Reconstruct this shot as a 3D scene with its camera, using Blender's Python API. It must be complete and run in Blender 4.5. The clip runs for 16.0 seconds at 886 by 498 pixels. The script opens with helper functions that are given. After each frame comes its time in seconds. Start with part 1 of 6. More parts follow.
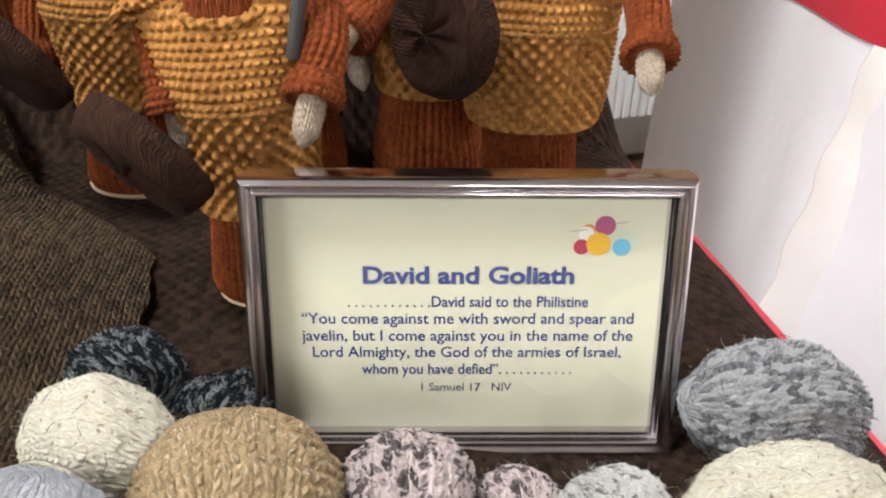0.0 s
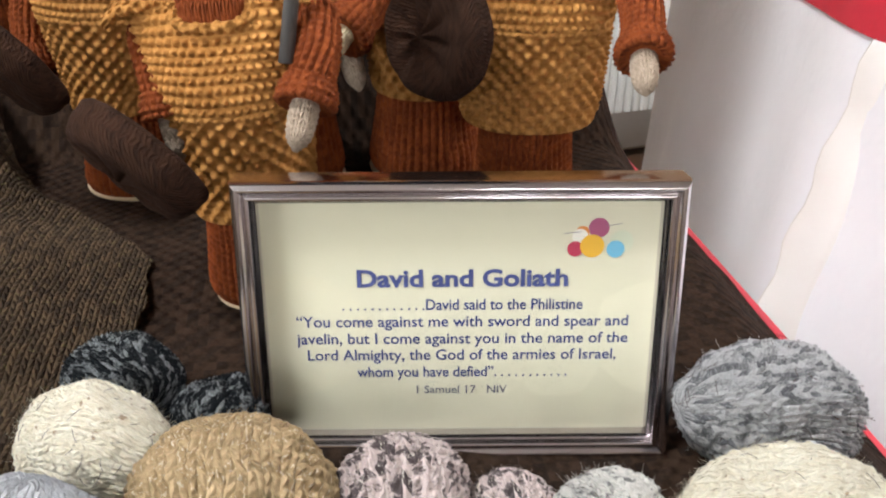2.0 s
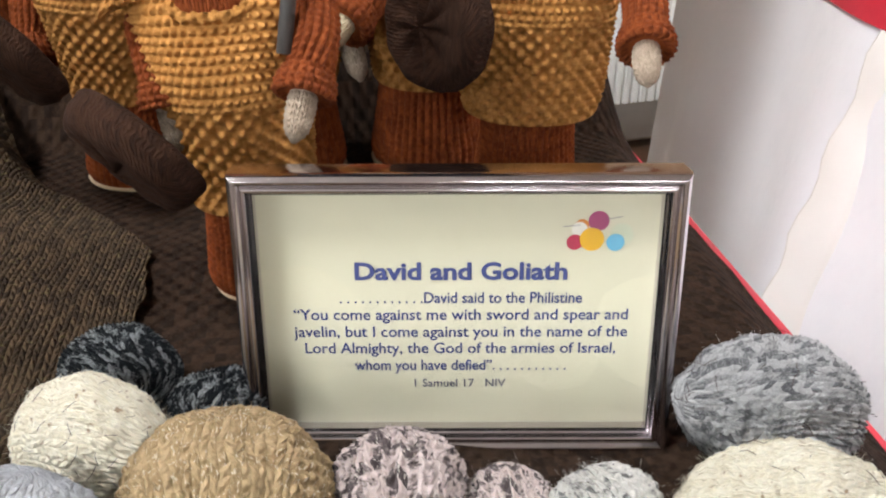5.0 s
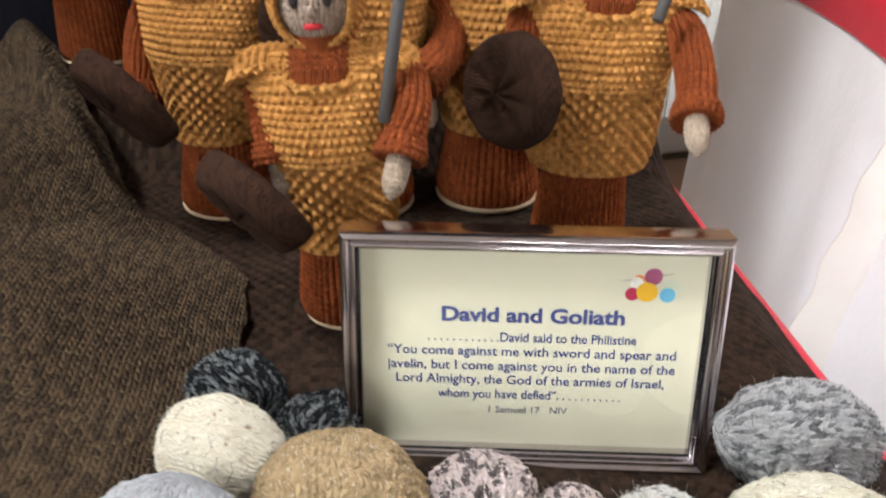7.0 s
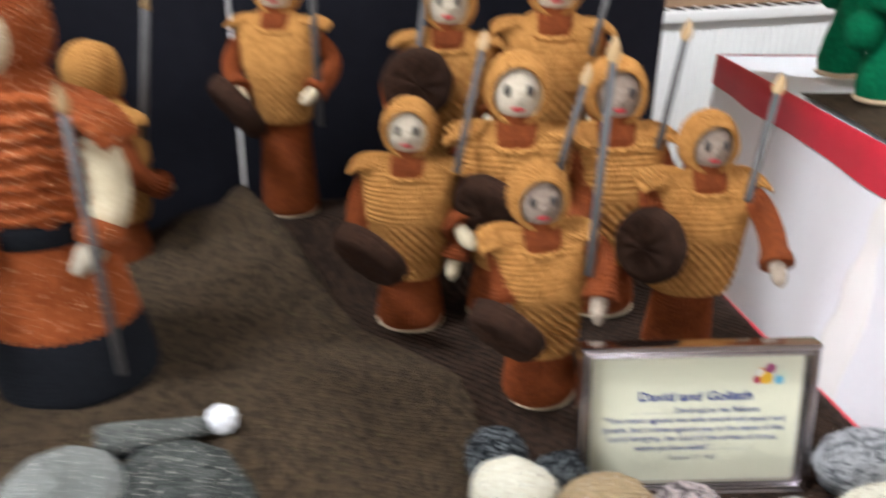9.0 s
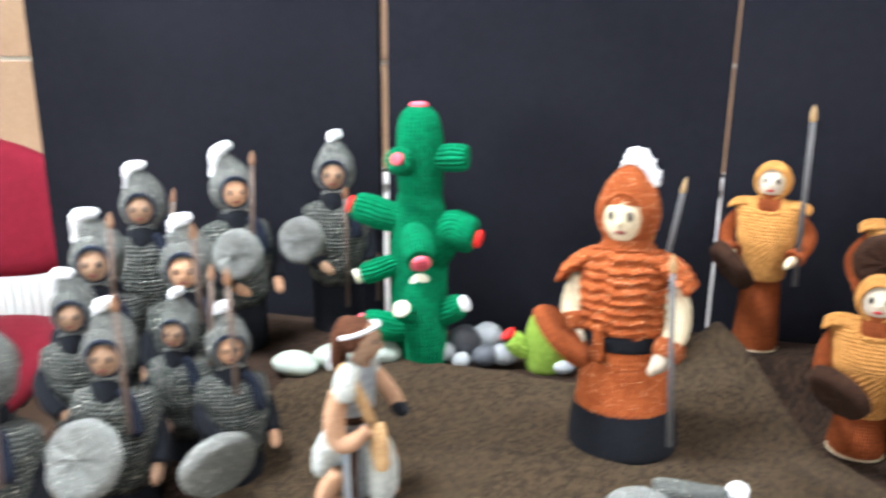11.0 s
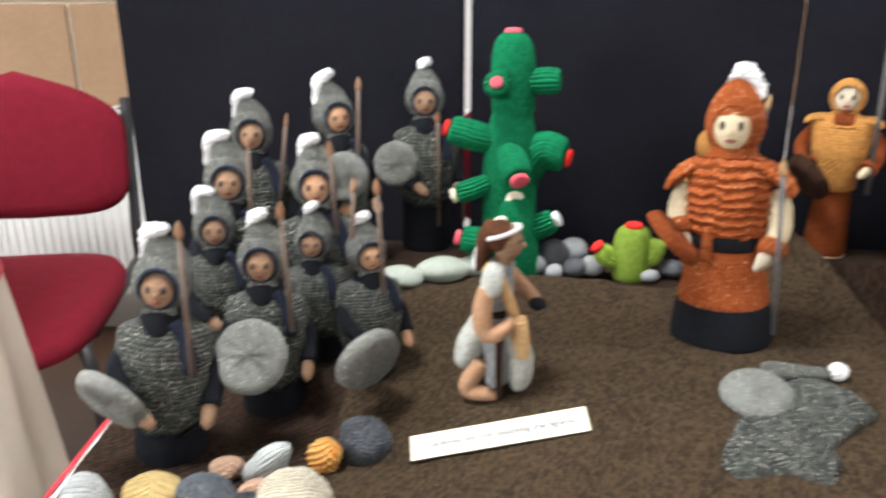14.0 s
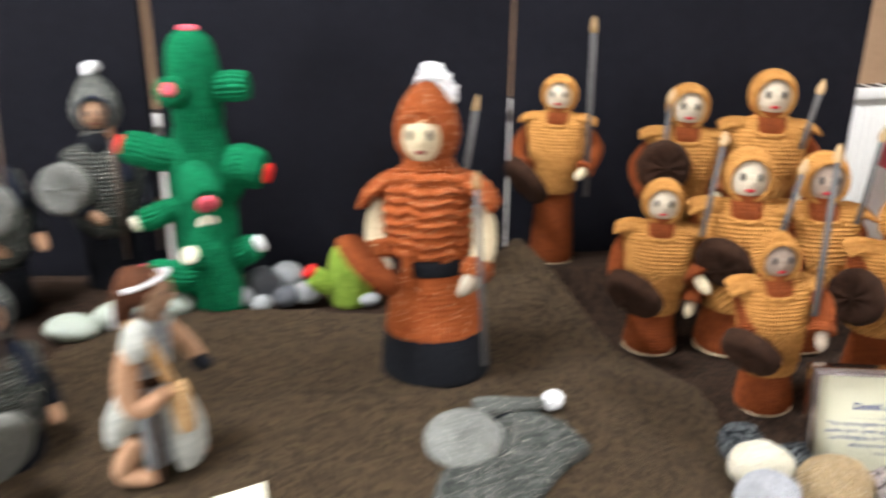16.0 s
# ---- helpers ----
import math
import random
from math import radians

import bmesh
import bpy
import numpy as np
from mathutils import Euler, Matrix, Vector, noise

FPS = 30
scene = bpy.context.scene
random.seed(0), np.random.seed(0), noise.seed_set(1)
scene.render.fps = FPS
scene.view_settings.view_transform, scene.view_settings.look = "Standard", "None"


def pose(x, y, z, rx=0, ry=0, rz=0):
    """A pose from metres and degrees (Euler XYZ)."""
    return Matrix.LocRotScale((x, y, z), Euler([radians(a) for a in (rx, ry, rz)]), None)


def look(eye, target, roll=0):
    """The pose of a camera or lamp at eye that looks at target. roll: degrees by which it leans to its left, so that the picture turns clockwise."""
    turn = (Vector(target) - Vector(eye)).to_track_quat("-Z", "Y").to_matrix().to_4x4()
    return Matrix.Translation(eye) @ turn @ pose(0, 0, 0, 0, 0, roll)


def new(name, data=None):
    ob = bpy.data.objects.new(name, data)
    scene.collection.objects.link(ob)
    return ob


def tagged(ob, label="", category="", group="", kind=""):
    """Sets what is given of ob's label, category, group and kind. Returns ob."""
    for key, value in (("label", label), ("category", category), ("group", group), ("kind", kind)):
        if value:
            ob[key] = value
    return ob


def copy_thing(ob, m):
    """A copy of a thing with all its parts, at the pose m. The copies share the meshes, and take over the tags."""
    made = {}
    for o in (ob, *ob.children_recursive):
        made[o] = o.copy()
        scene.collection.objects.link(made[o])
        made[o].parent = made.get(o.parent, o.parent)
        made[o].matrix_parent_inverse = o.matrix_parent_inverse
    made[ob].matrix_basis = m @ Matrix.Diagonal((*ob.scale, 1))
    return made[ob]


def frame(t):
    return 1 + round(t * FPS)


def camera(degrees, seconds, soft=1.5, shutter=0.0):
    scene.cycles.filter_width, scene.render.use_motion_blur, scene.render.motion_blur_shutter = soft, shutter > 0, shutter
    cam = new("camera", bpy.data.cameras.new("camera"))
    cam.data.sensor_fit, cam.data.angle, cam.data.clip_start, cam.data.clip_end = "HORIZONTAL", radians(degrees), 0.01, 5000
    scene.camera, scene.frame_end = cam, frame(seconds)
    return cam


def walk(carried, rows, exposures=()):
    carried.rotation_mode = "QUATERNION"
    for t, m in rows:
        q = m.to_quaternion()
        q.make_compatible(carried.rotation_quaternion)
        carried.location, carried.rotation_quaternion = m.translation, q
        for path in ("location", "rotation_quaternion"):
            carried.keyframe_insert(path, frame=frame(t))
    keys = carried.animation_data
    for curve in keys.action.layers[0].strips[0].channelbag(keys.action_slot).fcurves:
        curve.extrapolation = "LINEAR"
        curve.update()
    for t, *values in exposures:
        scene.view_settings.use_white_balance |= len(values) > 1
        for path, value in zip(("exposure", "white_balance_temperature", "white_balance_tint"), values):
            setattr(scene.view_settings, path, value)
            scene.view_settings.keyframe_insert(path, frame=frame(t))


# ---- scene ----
cam = camera(56.0, 16.0, 2.1, 0.9)
EXPOSURES = [(0, 0.0, 6500, 10), (6.5, 0.0, 6500, 10), (8.0, 0.08, 6500, 10), (8.7, 0.08, 6500, 10), (9.0, -0.04, 6150, 10), (9.5, 0.48, 5550, 9), (10.2, 1.2, 5650, 7), (12.5, 0.08, 6500, 10), (14, 0.18, 6500, 10), (16, 0.32, 6500, 10)]
PATH = [
    (0, (0.044, 0.106, 1.011), (0.316, 1.85, 0.071), 1.5),
    (0.5, (0.046, 0.107, 1.012), (0.321, 1.846, 0.063), 1.5),
    (1, (0.046, 0.105, 1.012), (0.323, 1.845, 0.065), 1.2),
    (1.5, (0.047, 0.105, 1.013), (0.313, 1.846, 0.064), 0.9),
    (2, (0.048, 0.107, 1.014), (0.311, 1.846, 0.063), 0.9),
    (2.5, (0.048, 0.108, 1.013), (0.307, 1.848, 0.062), 0.9),
    (3, (0.049, 0.109, 1.012), (0.305, 1.844, 0.05), 0.9),
    (3.5, (0.052, 0.11, 1.012), (0.304, 1.843, 0.048), 0.9),
    (6, (0.05, 0.107, 1.019), (0.296, 1.833, 0.038), 0.9),
    (6.5, (0.036, 0.096, 1.036), (0.272, 1.821, 0.052), 1.1),
    (7, (0.023, 0.074, 1.059), (0.206, 1.812, 0.086), 1.4),
    (7.5, (0.014, 0.052, 1.078), (0.258, 1.807, 0.151), 1.4),
    (8, (-0.011, 0.013, 1.105), (0.36, 1.767, 0.219), 2.2),
    (8.5, (-0.089, -0.037, 1.132), (0.286, 1.729, 0.272), 2.0),
    (9, (-0.176, -0.085, 1.195), (0.14, 1.709, 0.369), 0.9),
    (9.5, (-0.211, -0.166, 1.243), (-0.188, 1.691, 0.5), 0.4),
    (9.8, (-0.22, -0.214, 1.274), (-0.343, 1.661, 0.589), 0.7),
    (10, (-0.241, -0.237, 1.306), (-0.448, 1.644, 0.657), 0.9),
    (10.2, (-0.258, -0.262, 1.318), (-0.534, 1.634, 0.742), 0.9),
    (12.3, (-0.531, -0.462, 1.301), (-1.061, 1.369, 0.695), 0.3),
    (12.5, (-0.54, -0.464, 1.299), (-1.064, 1.358, 0.663), 0.3),
    (13, (-0.553, -0.469, 1.285), (-1.048, 1.341, 0.595), 0.4),
    (13.5, (-0.541, -0.472, 1.285), (-0.998, 1.333, 0.556), 0.1),
    (14, (-0.501, -0.486, 1.295), (-0.9, 1.348, 0.603), -0.2),
    (14.5, (-0.465, -0.485, 1.297), (-0.729, 1.381, 0.626), 0.3),
    (15, (-0.454, -0.469, 1.297), (-0.588, 1.414, 0.635), 0.7),
    (15.5, (-0.45, -0.441, 1.292), (-0.528, 1.442, 0.623), 0.6),
    (16, (-0.382, -0.32, 1.287), (-0.321, 1.549, 0.577), 0.5),
]
walk(cam, [(t, look(eye, target, roll)) for t, eye, target, roll in PATH], EXPOSURES)

# ---------------------------------------------------------------- world and light
world = bpy.data.worlds.new("hall_world")
scene.world = world
world.use_nodes = True
world.node_tree.nodes["Background"].inputs[0].default_value = (0.9, 0.95, 1.0, 1)
world.node_tree.nodes["Background"].inputs[1].default_value = 0.25
WEST_FILL_POWER, PANEL = 230.0, 88.0

# ---------------------------------------------------------------- materials


def graph(name):
    m = bpy.data.materials.new(name)
    m.use_nodes = True
    nt = m.node_tree
    return m, nt, nt.nodes["Principled BSDF"]


def calc(nt, op, a, b=None, c=None):
    n = nt.nodes.new("ShaderNodeMath")
    n.operation = op
    for i, v in enumerate((a, b, c)):
        if v is None:
            continue
        if isinstance(v, (int, float)):
            n.inputs[i].default_value = v
        else:
            nt.links.new(v, n.inputs[i])
    return n.outputs[0]


def blend(nt, fac, c1, c2):
    n = nt.nodes.new("ShaderNodeMix")
    n.data_type = "RGBA"
    for sock, v in ((n.inputs[0], fac), (n.inputs[6], c1), (n.inputs[7], c2)):
        if isinstance(v, (int, float)):
            sock.default_value = v
        elif isinstance(v, tuple):
            sock.default_value = (*v[:3], 1)
        else:
            nt.links.new(v, sock)
    return n.outputs[2]


def fuzz(nt, vec, scale, detail=3.0, rough=0.6):
    n = nt.nodes.new("ShaderNodeTexNoise")
    n.inputs["Scale"].default_value = scale
    n.inputs["Detail"].default_value = detail
    n.inputs["Roughness"].default_value = rough
    if vec is not None:
        nt.links.new(vec, n.inputs["Vector"])
    return n.outputs["Fac"]


def steps(nt, val, lo, hi):
    n = nt.nodes.new("ShaderNodeMapRange")
    n.inputs["From Min"].default_value = lo
    n.inputs["From Max"].default_value = hi
    nt.links.new(val, n.inputs["Value"])
    return n.outputs[0]


def knit_height(nt, kind, u, v):
    """The relief of one stitch pattern, 0 to 1, and the number of the stitch, from stitch coordinates."""
    tau = 2 * math.pi

    def wave(x, amp=0.5, mid=0.5):
        return calc(nt, "MULTIPLY_ADD", calc(nt, "COSINE", calc(nt, "MULTIPLY", x, tau)), amp, mid)

    if kind in ("stock", "rib"):
        a = calc(nt, "MULTIPLY", calc(nt, "ABSOLUTE", calc(nt, "SUBTRACT", calc(nt, "FRACT", u), 0.5)), 2.0)
        skew = 0.7 if kind == "stock" else 0.5
        w = calc(nt, "MULTIPLY_ADD", a, skew, v)
        cell = (calc(nt, "FLOOR", calc(nt, "MULTIPLY", u, 2.0)), calc(nt, "FLOOR", calc(nt, "ADD", w, 0.5)))
        if kind == "stock":
            s = calc(nt, "MULTIPLY_ADD", a, 2.0, -1.0)
            across = calc(nt, "SUBTRACT", 1.0, calc(nt, "MULTIPLY", s, s))
            return calc(nt, "MULTIPLY", across, calc(nt, "MULTIPLY_ADD", wave(w), 0.65, 0.35)), cell
        across = calc(nt, "SUBTRACT", 1.0, calc(nt, "MULTIPLY", a, a))
        return calc(nt, "MULTIPLY", across, calc(nt, "MULTIPLY_ADD", wave(w), 0.35, 0.65)), cell
    row = calc(nt, "FLOOR", calc(nt, "ADD", v, 0.5))
    if kind == "garter":
        u = calc(nt, "MULTIPLY", u, 1.1)
        bead = wave(calc(nt, "MULTIPLY_ADD", row, 0.5, u), 0.48, 0.52)
        return calc(nt, "MULTIPLY", wave(v), bead), (calc(nt, "FLOOR", calc(nt, "MULTIPLY_ADD", row, 0.5, calc(nt, "ADD", u, 0.5))), row)
    cell = (calc(nt, "FLOOR", u), calc(nt, "FLOOR", v))
    su = calc(nt, "SINE", calc(nt, "MULTIPLY", u, math.pi))
    sv = calc(nt, "SINE", calc(nt, "MULTIPLY", v, math.pi))
    moss = calc(nt, "POWER", calc(nt, "MULTIPLY_ADD", calc(nt, "MULTIPLY", su, sv), 0.5, 0.5), 1.8)
    return moss, cell


def knit(name, c1, c2, kind="stock", depth=0.0016, glint=0.0, fleck=None, contrast=(0.35, 0.65), grain=1.0, zoom=1.0, wander=0.0, tweed=0.35, hairs=0.35, spark=(0.95, 0.88, 0.76), dots=0.0):
    """Knitted yarn: stitch relief from the stitch coordinates, colour by stitch and strand, fibres, and lurex glints
    painted in where asked.
    """
    m, nt, b = graph(name)
    uv = nt.nodes.new("ShaderNodeUVMap")
    sep = nt.nodes.new("ShaderNodeSeparateXYZ")
    nt.links.new(uv.outputs[0], sep.inputs[0])
    u, v = sep.outputs[0], sep.outputs[1]
    if zoom != 1.0:
        u, v = calc(nt, "MULTIPLY", u, zoom), calc(nt, "MULTIPLY", v, zoom)
    if wander:
        warp = calc(nt, "MULTIPLY", calc(nt, "SUBTRACT", fuzz(nt, uv.outputs[0], 0.45, 2.0), 0.5), wander)
        sway = calc(nt, "MULTIPLY", calc(nt, "SUBTRACT", fuzz(nt, uv.outputs[0], 0.05, 2.0), 0.5), wander * 8.0)
        u = calc(nt, "ADD", u, calc(nt, "ADD", warp, sway))
        v = calc(nt, "SUBTRACT", v, calc(nt, "SUBTRACT", warp, sway))
    h, cell = knit_height(nt, kind, u, v)
    geo = nt.nodes.new("ShaderNodeTexCoord")
    fibre = fuzz(nt, geo.outputs["Object"], 900.0 * grain, 3.0, 0.7)
    yarn = fuzz(nt, uv.outputs[0], 1.3 * grain, 4.0, 0.75)
    pack = nt.nodes.new("ShaderNodeCombineXYZ")
    nt.links.new(cell[0], pack.inputs[0])
    nt.links.new(cell[1], pack.inputs[1])
    white = nt.nodes.new("ShaderNodeTexWhiteNoise")
    white.noise_dimensions = "2D"
    nt.links.new(pack.outputs[0], white.inputs["Vector"])
    lay = nt.nodes.new("ShaderNodeCombineXYZ")
    along = kind in ("stock", "rib")
    nt.links.new(calc(nt, "MULTIPLY", u, 9.0 if along else 2.0), lay.inputs[0])
    nt.links.new(calc(nt, "MULTIPLY", v, 1.6 if along else 8.0), lay.inputs[1])
    strand = fuzz(nt, lay.outputs[0], 1.0, 3.0, 0.7)
    yarn = calc(nt, "MULTIPLY_ADD", calc(nt, "SUBTRACT", white.outputs["Value"], 0.5), tweed, yarn)
    col = blend(nt, steps(nt, yarn, *contrast), c1, c2)
    patch = fuzz(nt, geo.outputs["Object"], 14.0, 2.0)
    col = blend(nt, steps(nt, patch, 0.3, 0.75), col, blend(nt, 0.25, col, c1))
    if fleck:
        spot = steps(nt, fuzz(nt, geo.outputs["Object"], 260.0, 2.0), 0.64, 0.72)
        col = blend(nt, spot, col, fleck)
    info = nt.nodes.new("ShaderNodeObjectInfo")
    tone = calc(nt, "MULTIPLY", calc(nt, "MULTIPLY_ADD", info.outputs["Random"], 0.16, 0.92), calc(nt, "MULTIPLY_ADD", strand, 0.7, 0.65))
    hsv = nt.nodes.new("ShaderNodeHueSaturation")
    nt.links.new(tone, hsv.inputs["Value"])
    nt.links.new(col, hsv.inputs["Color"])
    nt.links.new(hsv.outputs[0], b.inputs["Base Color"])
    b.inputs["Roughness"].default_value = 0.95
    b.inputs["Sheen Weight"].default_value = 0.04 + 0.16 * min(1.0, max(c1))
    b.inputs["Sheen Tint"].default_value = (*c1, 1)
    b.inputs["Specular IOR Level"].default_value = 0.12
    if glint:
        if dots:
            on = calc(nt, "GREATER_THAN", fuzz(nt, geo.outputs["Object"], dots, 1.0), 0.74 - glint)
        else:
            pick = calc(nt, "GREATER_THAN", white.outputs["Value"], 1.0 - glint * 5.0)
            on = calc(nt, "MULTIPLY", pick, calc(nt, "GREATER_THAN", strand, 0.585))
        nt.links.new(calc(nt, "MULTIPLY_ADD", on, -0.60, 0.95), b.inputs["Roughness"])
        nt.links.new(calc(nt, "MULTIPLY", on, 0.35), b.inputs["Metallic"])
        # the lurex sparkle is put into the base colour as pale spots
        glint_colour = blend(nt, on, hsv.outputs[0], blend(nt, 0.85, hsv.outputs[0], spark))
        nt.links.new(glint_colour, b.inputs["Base Color"])
    bump = nt.nodes.new("ShaderNodeBump")
    bump.inputs["Distance"].default_value = depth
    bump.inputs["Strength"].default_value = 1.0
    nt.links.new(calc(nt, "ADD", h, calc(nt, "ADD", calc(nt, "MULTIPLY", fibre, hairs), calc(nt, "MULTIPLY", strand, 0.28))), bump.inputs["Height"])
    nt.links.new(bump.outputs[0], b.inputs["Normal"])
    return m


def plain(name, c1, c2=None, rough=0.6, metal=0.0, scale=20.0, relief=0.0, relief_scale=200.0, spec=0.5, stretch=(1, 1, 1)):
    """A plain surface with two scales of variation in colour and relief."""
    m, nt, b = graph(name)
    geo = nt.nodes.new("ShaderNodeTexCoord")
    mp = nt.nodes.new("ShaderNodeMapping")
    mp.inputs["Scale"].default_value = stretch
    nt.links.new(geo.outputs["Object"], mp.inputs["Vector"])
    vec = mp.outputs[0]
    c2 = c2 or tuple(min(1, x * 0.85) for x in c1)
    f = calc(nt, "MULTIPLY_ADD", fuzz(nt, vec, scale * 9, 3.0), 0.4, calc(nt, "MULTIPLY", fuzz(nt, vec, scale, 3.0), 0.6))
    nt.links.new(blend(nt, steps(nt, f, 0.32, 0.68), c1, c2), b.inputs["Base Color"])
    nt.links.new(calc(nt, "MULTIPLY_ADD", f, 0.12, rough - 0.06), b.inputs["Roughness"])
    b.inputs["Metallic"].default_value = metal
    b.inputs["Specular IOR Level"].default_value = spec
    if relief:
        bump = nt.nodes.new("ShaderNodeBump")
        bump.inputs["Distance"].default_value = relief
        nt.links.new(fuzz(nt, vec, relief_scale, 4.0), bump.inputs["Height"])
        nt.links.new(bump.outputs[0], b.inputs["Normal"])
    return m


